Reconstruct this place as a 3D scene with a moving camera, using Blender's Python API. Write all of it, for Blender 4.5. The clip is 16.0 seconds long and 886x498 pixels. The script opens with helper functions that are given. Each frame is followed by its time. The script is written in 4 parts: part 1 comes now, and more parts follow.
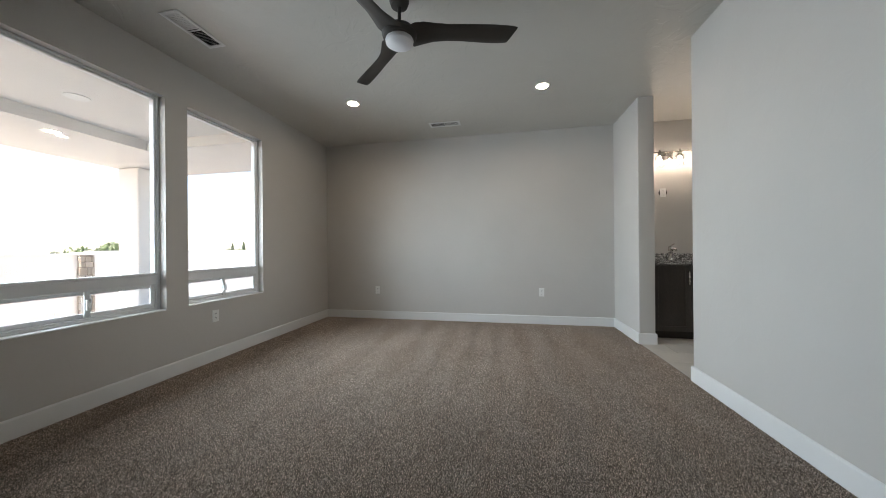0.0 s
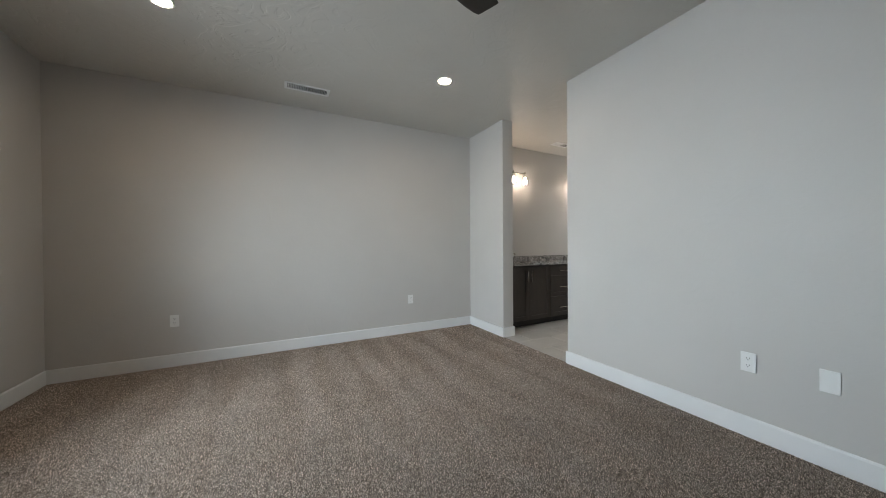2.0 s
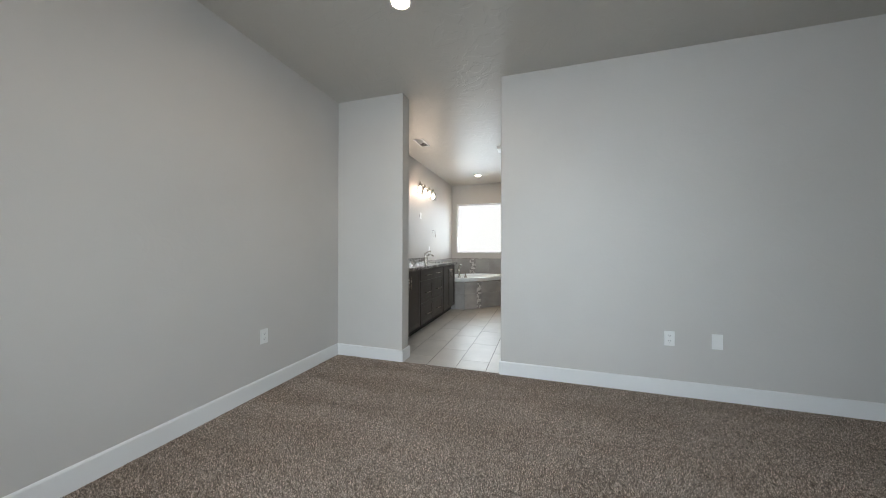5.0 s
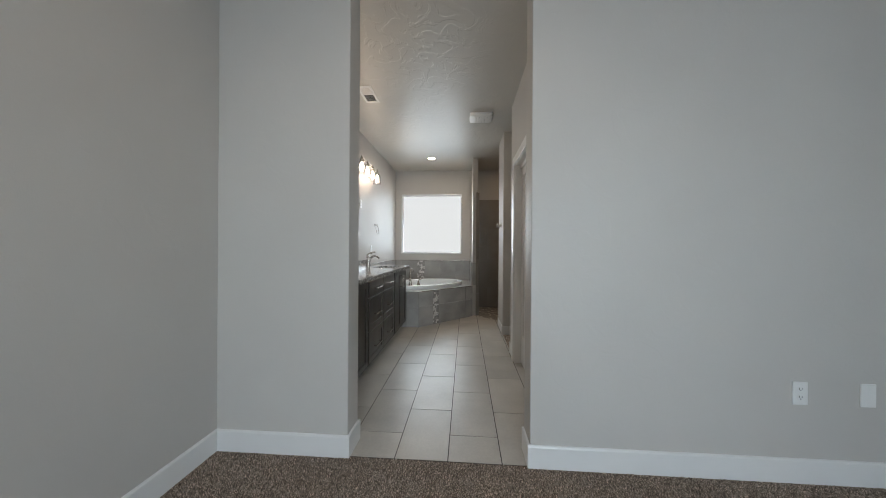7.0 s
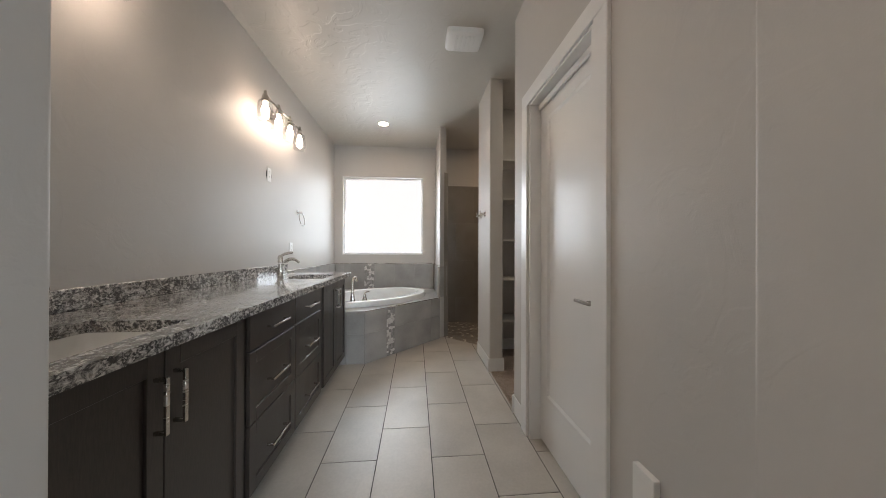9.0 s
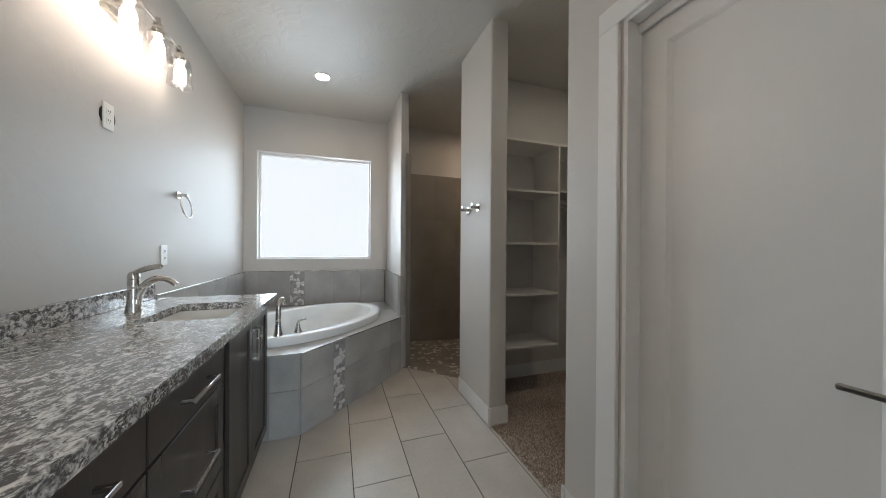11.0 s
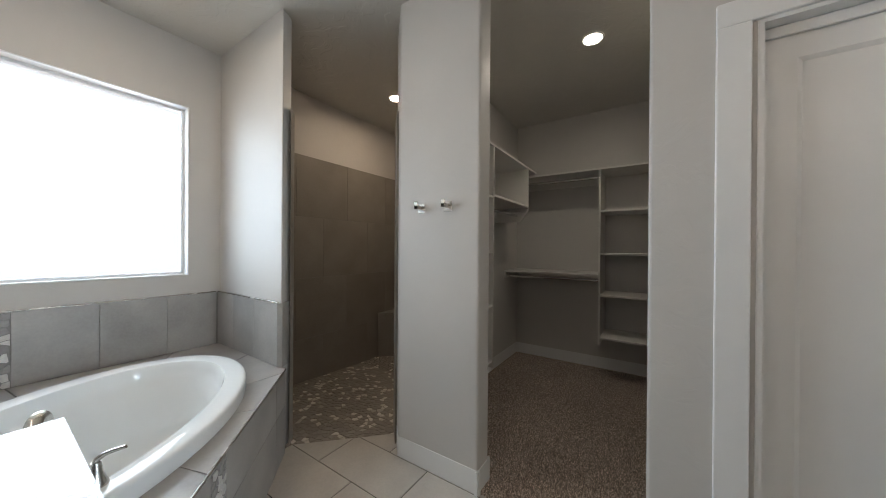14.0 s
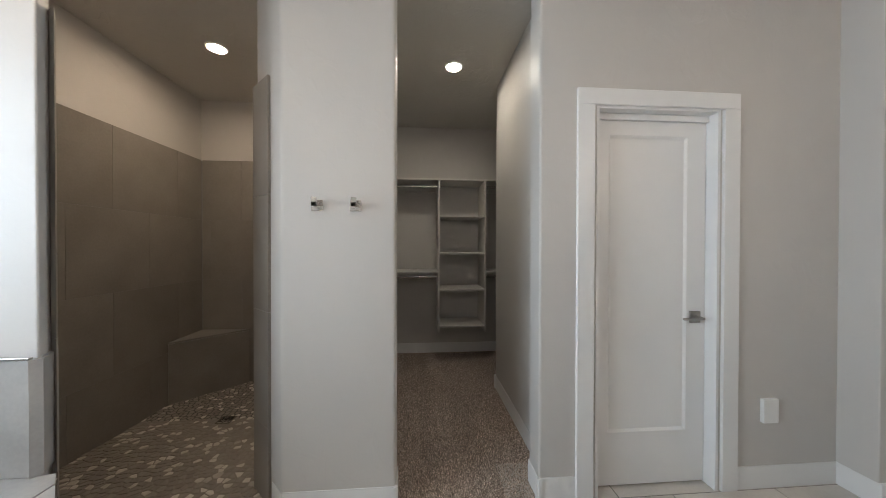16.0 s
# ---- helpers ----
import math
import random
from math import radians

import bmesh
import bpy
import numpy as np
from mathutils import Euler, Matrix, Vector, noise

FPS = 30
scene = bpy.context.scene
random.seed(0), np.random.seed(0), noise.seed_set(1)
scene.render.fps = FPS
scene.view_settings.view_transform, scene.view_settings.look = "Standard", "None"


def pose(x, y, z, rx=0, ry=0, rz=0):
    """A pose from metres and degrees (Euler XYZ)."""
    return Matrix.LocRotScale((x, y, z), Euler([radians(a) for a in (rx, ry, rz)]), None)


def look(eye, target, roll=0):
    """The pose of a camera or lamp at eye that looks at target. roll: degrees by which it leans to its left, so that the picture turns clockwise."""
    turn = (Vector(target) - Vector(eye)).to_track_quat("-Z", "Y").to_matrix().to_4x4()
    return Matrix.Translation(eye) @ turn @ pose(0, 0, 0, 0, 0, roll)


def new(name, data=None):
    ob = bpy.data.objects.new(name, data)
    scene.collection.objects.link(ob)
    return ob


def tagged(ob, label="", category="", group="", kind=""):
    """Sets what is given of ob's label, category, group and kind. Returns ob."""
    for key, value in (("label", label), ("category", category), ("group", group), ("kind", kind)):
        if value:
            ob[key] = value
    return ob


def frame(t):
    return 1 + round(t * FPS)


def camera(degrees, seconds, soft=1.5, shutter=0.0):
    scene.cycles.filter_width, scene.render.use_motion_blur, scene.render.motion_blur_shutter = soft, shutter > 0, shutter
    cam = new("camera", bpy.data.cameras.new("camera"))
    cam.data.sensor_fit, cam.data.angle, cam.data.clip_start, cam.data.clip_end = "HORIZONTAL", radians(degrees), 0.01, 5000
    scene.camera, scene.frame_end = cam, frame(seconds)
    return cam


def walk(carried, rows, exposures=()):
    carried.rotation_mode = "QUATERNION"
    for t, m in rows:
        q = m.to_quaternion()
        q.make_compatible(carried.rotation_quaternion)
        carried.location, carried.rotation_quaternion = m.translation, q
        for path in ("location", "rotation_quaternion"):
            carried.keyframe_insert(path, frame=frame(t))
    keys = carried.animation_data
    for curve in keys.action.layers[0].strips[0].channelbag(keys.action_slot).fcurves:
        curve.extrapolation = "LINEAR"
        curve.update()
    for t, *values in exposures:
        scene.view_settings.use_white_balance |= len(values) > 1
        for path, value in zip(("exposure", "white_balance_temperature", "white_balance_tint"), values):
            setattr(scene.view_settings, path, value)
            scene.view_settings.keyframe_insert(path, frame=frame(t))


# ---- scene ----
cam = camera(110.1, 16.0, soft=0.9)
PATH = [
    (0, (0.237, 0.658, 1.091), (-0.141, 2.622, 1.092), -0.5),
    (0.5, (-0.012, 0.78, 1.088), (-0.073, 2.779, 1.095), -0.3),
    (1, (-0.268, 0.928, 1.104), (0.002, 2.91, 1.11), -0.3),
    (1.5, (-0.51, 1.108, 1.125), (0.091, 3.016, 1.127), -0.4),
    (2, (-0.762, 1.346, 1.171), (0.159, 3.122, 1.155), -0.4),
    (2.5, (-0.994, 1.615, 1.18), (0.202, 3.217, 1.167), -0.2),
    (3, (-1.156, 1.87, 1.169), (0.254, 3.289, 1.162), -0.0),
    (3.5, (-1.341, 2.242, 1.169), (0.283, 3.41, 1.165), 0.1),
    (4, (-1.391, 2.578, 1.168), (0.369, 3.528, 1.167), 0.1),
    (6.5, (-0.318, 3.754, 1.176), (1.669, 3.987, 1.175), 0.4),
    (7, (0.045, 3.865, 1.178), (2.04, 4.007, 1.177), 0.4),
    (7.5, (0.412, 3.932, 1.172), (2.411, 4.0, 1.174), 0.3),
    (8, (0.795, 3.982, 1.168), (2.795, 3.974, 1.169), 0.2),
    (8.5, (1.150, 4.019, 1.161), (3.148, 3.933, 1.162), 0.1),
    (9, (1.466, 4.044, 1.154), (3.458, 3.87, 1.16), 0.2),
    (11.5, (2.664, 4.436, 1.231), (4.492, 3.625, 1.224), 0.3),
    (12, (2.856, 4.515, 1.243), (4.598, 3.531, 1.236), 0.2),
    (12.5, (3.05, 4.549, 1.272), (4.689, 3.404, 1.256), 0.3),
    (13, (3.247, 4.603, 1.272), (4.757, 3.292, 1.269), 0.4),
    (13.5, (3.432, 4.704, 1.29), (4.763, 3.21, 1.276), 0.4),
    (14, (3.622, 4.793, 1.286), (4.73, 3.128, 1.282), 0.4),
    (14.5, (3.793, 4.859, 1.295), (4.624, 3.04, 1.286), 0.3),
    (15, (3.953, 4.888, 1.302), (4.476, 2.958, 1.29), 0.2),
    (15.5, (4.087, 4.9, 1.309), (4.292, 2.911, 1.293), 0.2),
    (16, (4.242, 4.897, 1.321), (4.09, 2.903, 1.305), 0.1),
]

EXPOSURES = [(0, 2.0, 6950, 14), (1.5, 2.0, 6950, 14), (4, 2.05, 7000, 15), (7, 1.62, 6850, 14), (8.3, 1.69, 7050, 17), (9, 1.95, 7100, 18), (9.3, 1.95, 7100, 18), (11.2, 1.85, 6500, 13), (13, 2.0, 6500, 13), (15, 2.1, 6450, 13), (16, 2.38, 6450, 14)]
walk(cam, [(t, look(eye, target, roll)) for t, eye, target, roll in PATH], EXPOSURES)

# ---------------------------------------------------------------- light
SUN_ELEVATION, SUN_AZIMUTH = radians(52), radians(185)
world = bpy.data.worlds.new("sky")
scene.world = world
world.use_nodes = True
sky = world.node_tree.nodes.new("ShaderNodeTexSky")
sky.sky_type, sky.sun_disc = "NISHITA", False
sky.sun_elevation, sky.sun_rotation = SUN_ELEVATION, SUN_AZIMUTH
sky.dust_density = 1.0
world.node_tree.links.new(sky.outputs[0], world.node_tree.nodes["Background"].inputs[0])
world.node_tree.nodes["Background"].inputs[1].default_value = 0.15

sun = new("sun", bpy.data.lights.new("sun", "SUN"))
sun.data.energy, sun.data.angle, sun.data.color = 4.4, radians(0.6), (1.0, 0.95, 0.88)
sun_way = Vector((math.sin(SUN_AZIMUTH) * math.cos(SUN_ELEVATION), math.cos(SUN_AZIMUTH) * math.cos(SUN_ELEVATION), math.sin(SUN_ELEVATION)))
sun.matrix_world = look(sun_way * 30, (0, 0, 0))

# skylight that falls through the obscured pane of the bathroom window
pane_light = new("bath_window_skylight", bpy.data.lights.new("bath_window_skylight", "AREA"))
pane_light.data.shape, pane_light.data.size, pane_light.data.size_y = "RECTANGLE", 1.22, 1.20
pane_light.data.energy, pane_light.data.color = 5.1, (0.71, 0.88, 1.0)
pane_light.data.spread = radians(121)
pane_light.matrix_world = look((6.60, 4.55, 1.70), (5.0, 4.42, 1.38))
CAN_GLOW, BULB_GLOW = 42.0, 11.5
# skylight through the two bedroom windows: it slants down under the patio roof, straight in and towards the north wall
for y in (2.355, 3.4515):
    for side, tilt, spread, energy in ((0.0, 13, 118, 7.1), (0.6, 12, 88, 2.0)):
        lamp = new("bedroom_window_skylight", bpy.data.lights.new("bedroom_window_skylight", "AREA"))
        lamp.data.shape, lamp.data.size, lamp.data.size_y = "RECTANGLE", 0.84, 1.76
        lamp.data.energy, lamp.data.color = energy, (0.68, 0.86, 1.0)
        lamp.data.spread = radians(spread)
        lamp.matrix_world = look((-2.70, y, 1.49), (-2.70 + 1.0, y + side, 1.49 - math.hypot(1.0, side) * math.tan(radians(tilt))))

# ---------------------------------------------------------------- materials
def blank(name):
    m = bpy.data.materials.new(name)
    m.use_nodes = True
    return m, m.node_tree, m.node_tree.nodes["Principled BSDF"]


def node(nt, kind, **values):
    n = nt.nodes.new(kind)
    for key, value in values.items():
        n.inputs[key.replace("_", " ")].default_value = value
    return n


def coords(nt, stretch=(1, 1, 1)):
    tex = nt.nodes.new("ShaderNodeTexCoord")
    mapping = node(nt, "ShaderNodeMapping", Scale=stretch)
    nt.links.new(tex.outputs["Object"], mapping.inputs["Vector"])
    return mapping.outputs["Vector"]


def noise_tex(nt, vec, scale, detail=4.0, rough=0.55, distortion=0.0):
    n = node(nt, "ShaderNodeTexNoise", Scale=scale, Detail=detail, Roughness=rough, Distortion=distortion)
    nt.links.new(vec, n.inputs["Vector"])
    return n.outputs["Fac"]


def ramp(nt, fac, stops):
    r = nt.nodes.new("ShaderNodeValToRGB")
    while len(r.color_ramp.elements) < len(stops):
        r.color_ramp.elements.new(0.5)
    for e, (pos, col) in zip(r.color_ramp.elements, stops):
        e.position, e.color = pos, (*col, 1)
    nt.links.new(fac, r.inputs["Fac"])
    return r.outputs["Color"]


def mixed(nt, fac, a, b, mode="MIX"):
    m = nt.nodes.new("ShaderNodeMix")
    m.data_type, m.blend_type = "RGBA", mode
    for socket, value in ((m.inputs["Factor"], fac), (m.inputs["A"], a), (m.inputs["B"], b)):
        if isinstance(value, bpy.types.NodeSocket):
            nt.links.new(value, socket)
        else:
            socket.default_value = value if isinstance(value, float) else (*value, 1)
    return m.outputs["Result"]


def bumped(nt, bsdf, heights, distance=0.002):
    last = None
    for fac, strength in heights:
        b = node(nt, "ShaderNodeBump", Strength=strength, Distance=distance)
        nt.links.new(fac, b.inputs["Height"])
        if last:
            nt.links.new(last, b.inputs["Normal"])
        last = b.outputs["Normal"]
    nt.links.new(last, bsdf.inputs["Normal"])


def tone(col, k):
    return tuple(c * k for c in col)


def coat(name, col, rough, vary=0.06, scale=3.0, fine=180.0, bump=0.15, metal=0.0, stretch=(1, 1, 1), piece=0.0, spec=0.5, distance=0.001):
    """A plain coloured surface with broad mottling, fine grain and slight relief; piece: how far single pieces differ."""
    m, nt, b = blank(name)
    vec = coords(nt, stretch)
    broad, grain = noise_tex(nt, vec, scale, 5), noise_tex(nt, vec, fine, 3)
    c = ramp(nt, broad, [(0.3, tone(col, 1 - vary)), (0.7, tone(col, 1 + vary))])
    c = mixed(nt, min(1.0, vary * 2), c, ramp(nt, grain, [(0.35, tone(col, 1 - vary)), (0.65, tone(col, 1 + vary))]))
    if piece:
        info = nt.nodes.new("ShaderNodeObjectInfo")
        c = mixed(nt, 1.0, c, ramp(nt, info.outputs["Random"], [(0, (1 - piece,) * 3), (1, (1 + piece * 0.3,) * 3)]), "MULTIPLY")
    nt.links.new(c, b.inputs["Base Color"])
    r = ramp(nt, broad, [(0.3, (rough * 0.88,) * 3), (0.7, (min(1, rough * 1.12),) * 3)])
    nt.links.new(r, b.inputs["Roughness"])
    b.inputs["Metallic"].default_value = metal
    b.inputs["Specular IOR Level"].default_value = spec
    if bump:
        bumped(nt, b, [(grain, bump), (broad, bump)], distance)
    return m


def glow(name, col, strength):
    m, nt, b = blank(name)
    b.inputs["Base Color"].default_value = (0.02, 0.02, 0.02, 1)
    b.inputs["Emission Color"].default_value = (*col, 1)
    b.inputs["Emission Strength"].default_value = strength
    return m


def clear_glass(name, tint=(1, 1, 1), gloss=0.05, rough=0.02):
    m, nt, b = blank(name)
    nt.nodes.remove(b)
    see = node(nt, "ShaderNodeBsdfTransparent", Color=(*tint, 1))
    shine = node(nt, "ShaderNodeBsdfGlossy", Roughness=rough)
    face = node(nt, "ShaderNodeLayerWeight", Blend=0.5)
    power = nt.nodes.new("ShaderNodeMath")
    power.operation, power.inputs[1].default_value = "POWER", 4.0
    nt.links.new(face.outputs["Facing"], power.inputs[0])
    clip = nt.nodes.new("ShaderNodeMath")
    clip.operation, clip.inputs[1].default_value, clip.inputs[2].default_value = "MULTIPLY_ADD", 0.5, gloss
    nt.links.new(power.outputs[0], clip.inputs[0])
    mix = nt.nodes.new("ShaderNodeMixShader")
    nt.links.new(clip.outputs[0], mix.inputs[0])
    nt.links.new(see.outputs[0], mix.inputs[1])
    nt.links.new(shine.outputs[0], mix.inputs[2])
    nt.links.new(mix.outputs[0], nt.nodes["Material Output"].inputs[0])
    return m


def trowelled(name, col, rough, strength):
    """Painted drywall with a hand-trowelled skip texture: flat islands with soft raised ridges."""
    m, nt, b = blank(name)
    vec = coords(nt)
    broad, mid, fine = noise_tex(nt, vec, 1.1, 3), noise_tex(nt, vec, 5.0, 4, 0.5, 1.6), noise_tex(nt, vec, 220, 2)
    ridge = ramp(nt, mid, [(0.47, (0, 0, 0)), (0.53, (1, 1, 1))])
    c = ramp(nt, broad, [(0.3, tone(col, 0.97)), (0.7, tone(col, 1.03))])
    nt.links.new(c, b.inputs["Base Color"])
    b.inputs["Roughness"].default_value = rough
    bumped(nt, b, [(ridge, strength), (fine, 0.05), (broad, 0.12)], 0.004)
    return m


def carpet_mat(name):
    """Cut pile yarn: every tuft has its own shade of brown, grey or cream."""
    m, nt, b = blank(name)
    isle = nt.nodes.new("ShaderNodeNewGeometry")
    vec = coords(nt)
    broad = noise_tex(nt, vec, 2.2, 4, 0.6)
    c = ramp(nt, isle.outputs["Random Per Island"], [(0.0, (0.168, 0.136, 0.116)), (0.35, (0.282, 0.232, 0.200)), (0.65, (0.42, 0.354, 0.310)), (1.0, (0.615, 0.53, 0.472))])
    cells = node(nt, "ShaderNodeTexVoronoi", Scale=235.0)
    nt.links.new(vec, cells.inputs["Vector"])
    fibre = ramp(nt, cells.outputs["Color"], [(0.15, (0.46, 0.45, 0.435)), (0.50, (1.10, 1.08, 1.06)), (0.85, (1.74, 1.71, 1.66))])
    c = mixed(nt, 1.0, c, fibre, "MULTIPLY")
    c = mixed(nt, 1.0, c, ramp(nt, broad, [(0.35, (0.94, 0.93, 0.92)), (0.65, (1.05, 1.05, 1.05))]), "MULTIPLY")
    nt.links.new(c, b.inputs["Base Color"])
    b.inputs["Roughness"].default_value = 0.95
    b.inputs["Specular IOR Level"].default_value = 0.1
    bumped(nt, b, [(noise_tex(nt, vec, 500, 2), 0.4)], 0.002)
    return m


def granite_mat(name):
    m, nt, b = blank(name)
    vec = coords(nt, (1.0, 1.35, 1.35))
    big, mid, small = noise_tex(nt, vec, 17, 5, 0.62, 1.2), noise_tex(nt, vec, 50, 5, 0.65, 0.8), noise_tex(nt, vec, 120, 4, 0.62)
    c = ramp(nt, mid, [(0.40, (0.085, 0.082, 0.08)), (0.47, (0.33, 0.322, 0.31)), (0.60, (0.74, 0.73, 0.71))])
    dark = ramp(nt, big, [(0.475, (0, 0, 0)), (0.56, (1, 1, 1))])
    spots = ramp(nt, small, [(0.44, (0, 0, 0)), (0.52, (1, 1, 1))])
    both = mixed(nt, 1.0, dark, spots, "MULTIPLY")
    c = mixed(nt, both, c, (0.085, 0.082, 0.082))
    rust = ramp(nt, noise_tex(nt, vec, 22, 4, 0.6, 0.6), [(0.60, (0, 0, 0)), (0.70, (0.45, 0.45, 0.45))])
    c = mixed(nt, rust, c, (0.25, 0.205, 0.165))
    nt.links.new(c, b.inputs["Base Color"])
    b.inputs["Roughness"].default_value = 0.12
    b.inputs["Coat Weight"].default_value = 0.35
    b.inputs["Coat Roughness"].default_value = 0.06
    bumped(nt, b, [(small, 0.03)], 0.0005)
    return m


def cloudy_tile(name, col, rough, vary):
    """Cement-look porcelain: soft clouds that differ from tile to tile."""
    m, nt, b = blank(name)
    tex, info = nt.nodes.new("ShaderNodeTexCoord"), nt.nodes.new("ShaderNodeObjectInfo")
    off = nt.nodes.new("ShaderNodeVectorMath")
    off.operation = "MULTIPLY_ADD"
    nt.links.new(info.outputs["Random"], off.inputs[0])
    off.inputs[1].default_value = (31, 17, 23)
    nt.links.new(tex.outputs["Object"], off.inputs[2])
    vec = off.outputs[0]
    cloud, fine = noise_tex(nt, vec, 3.4, 3, 0.5), noise_tex(nt, vec, 70, 4)
    c = ramp(nt, cloud, [(0.2, tone(col, 1 - vary)), (0.8, tone(col, 1 + vary))])
    c = mixed(nt, 0.12, c, ramp(nt, fine, [(0.35, tone(col, 0.7)), (0.65, tone(col, 1.3))]))
    c = mixed(nt, 1.0, c, ramp(nt, info.outputs["Random"], [(0, (0.93,) * 3), (1, (1.05,) * 3)]), "MULTIPLY")
    nt.links.new(c, b.inputs["Base Color"])
    nt.links.new(ramp(nt, fine, [(0.2, (rough * 0.9,) * 3), (0.8, (rough * 1.1,) * 3)]), b.inputs["Roughness"])
    bumped(nt, b, [(fine, 0.05)], 0.001)
    return m


def stone_mix(name, stops):
    """Broken mosaic stones: many brown-grey ones, some cream-white ones."""
    m, nt, b = blank(name)
    info = nt.nodes.new("ShaderNodeObjectInfo")
    isle = nt.nodes.new("ShaderNodeNewGeometry")
    add = nt.nodes.new("ShaderNodeMath")
    add.operation = "ADD"
    nt.links.new(info.outputs["Random"], add.inputs[0])
    nt.links.new(isle.outputs["Random Per Island"], add.inputs[1])
    frac = nt.nodes.new("ShaderNodeMath")
    frac.operation = "FRACT"
    nt.links.new(add.outputs[0], frac.inputs[0])
    c = ramp(nt, frac.outputs[0], stops)
    vec = coords(nt)
    c = mixed(nt, 0.35, c, ramp(nt, noise_tex(nt, vec, 60, 4), [(0.3, (0.5,) * 3), (0.7, (1,) * 3)]), "MULTIPLY")
    nt.links.new(c, b.inputs["Base Color"])
    b.inputs["Roughness"].default_value = 0.45
    bumped(nt, b, [(noise_tex(nt, vec, 90, 3), 0.25)], 0.001)
    return m


WALL = (0.557, 0.535, 0.507)
paint_wall = trowelled("greige_wall_paint", WALL, 0.52, 0.08)
paint_ceiling = trowelled("greige_ceiling_paint", (0.557, 0.535, 0.492), 0.40, 0.30)
white_trim = coat("white_trim_paint", (0.77, 0.77, 0.76), 0.32, 0.02, 2.0, 90, 0.05)
white_plastic = coat("white_plastic", (0.80, 0.80, 0.78), 0.35, 0.02, 6, 200, 0.02)
vinyl = coat("white_window_vinyl", (0.78, 0.79, 0.80), 0.35, 0.02, 4, 160, 0.03)
porcelain = coat("white_porcelain", (0.82, 0.82, 0.80), 0.07, 0.01, 2, 50, 0.0)
acrylic = coat("white_tub_acrylic", (0.80, 0.82, 0.82), 0.10, 0.01, 2, 60, 0.0)
carpet_stuff = carpet_mat("speckled_brown_carpet_yarn")
carpet_back = coat("brown_carpet_backing", (0.16, 0.13, 0.105), 0.95, 0.2, 4, 300, 0.5)
granite = granite_mat("speckled_granite")
floor_tile_mat = cloudy_tile("beige_porcelain_floor_tile", (0.535, 0.500, 0.455), 0.37, 0.15)
wall_tile_mat = cloudy_tile("grey_cement_look_tile", (0.365, 0.352, 0.335), 0.30, 0.30)
# The tub's tile again, the shower's dim warm light mixed into its colour.
shower_tile_mat = cloudy_tile("dim_lit_cement_look_tile", (0.265, 0.243, 0.215), 0.34, 0.16)
tile_grout = coat("tile_coloured_grout", (0.29, 0.28, 0.267), 0.9, 0.12, 6, 240, 0.3)
grout = coat("grey_grout", (0.10, 0.092, 0.085), 0.9, 0.12, 6, 240, 0.4)
stones = stone_mix("brown_stone_mosaic", [(0.0, (0.31, 0.272, 0.232)), (0.40, (0.35, 0.312, 0.268)), (0.80, (0.39, 0.35, 0.302)), (0.84, (0.70, 0.655, 0.575)), (1.0, (0.84, 0.80, 0.73))])
grey_stones = stone_mix("grey_stone_mosaic", [(0.0, (0.29, 0.28, 0.27)), (0.33, (0.36, 0.347, 0.332)), (0.52, (0.43, 0.415, 0.395)), (0.57, (0.68, 0.66, 0.63)), (1.0, (0.80, 0.78, 0.75))])
espresso = coat("espresso_stained_wood", (0.046, 0.037, 0.032), 0.36, 0.28, 2.2, 40, 0.12, stretch=(6, 6, 0.7))
# Espresso darkened nearly to black: the shade under the cabinets is in the colour.
espresso_shaded = coat("shaded_toe_kick", (0.02, 0.016, 0.014), 0.6, 0.2)
nickel = coat("brushed_nickel", (0.58, 0.55, 0.51), 0.26, 0.05, 4, 300, 0.06, 1.0, stretch=(1, 1, 8))
satin_nickel = coat("dark_satin_nickel", (0.36, 0.34, 0.315), 0.3, 0.05, 4, 300, 0.06, 1.0)
chrome = coat("polished_chrome", (0.80, 0.80, 0.80), 0.10, 0.02, 4, 100, 0.0, 1.0)
fan_brown = coat("dark_brown_fan_plastic", (0.035, 0.029, 0.024), 0.5, 0.15, 5, 150, 0.08)
fan_globe_mat = coat("white_frosted_diffuser", (0.78, 0.78, 0.80), 0.3, 0.01, 3, 50, 0.0)
melamine = coat("white_melamine", (0.66, 0.64, 0.60), 0.42, 0.02, 3, 120, 0.02)
black_gap = coat("dark_cavity", (0.01, 0.01, 0.01), 0.9, 0.1)
can_lens = glow("warm_led_lens", (1.0, 0.84, 0.63), CAN_GLOW)
closet_lens = glow("soft_white_led_lens", (0.97, 0.90, 0.74), CAN_GLOW)
amber_lens = glow("amber_led_lens", (1.0, 0.80, 0.57), CAN_GLOW * 1.3)
bulb_glow = glow("warm_bulb", (1.0, 0.86, 0.72), BULB_GLOW)
pane_glass = clear_glass("clear_window_glass", (0.97, 0.98, 0.98))
shade_glass = clear_glass("clear_lamp_glass", (0.97, 0.97, 0.97), 0.12)
frosted = clear_glass("obscured_bath_glass", (0.98, 0.98, 0.98), 0.012, 0.35)
stucco = coat("pale_stucco", (0.74, 0.72, 0.69), 0.9, 0.06, 2.5, 120, 0.5)
concrete = coat("patio_concrete", (0.42, 0.40, 0.37), 0.85, 0.10, 1.5, 90, 0.3)
desert = coat("pale_desert_soil", (0.46, 0.40, 0.33), 0.95, 0.18, 0.4, 30, 0.5)
fieldstone = coat("tan_fieldstone", (0.34, 0.29, 0.24), 0.85, 0.25, 6, 60, 0.5, piece=0.35)
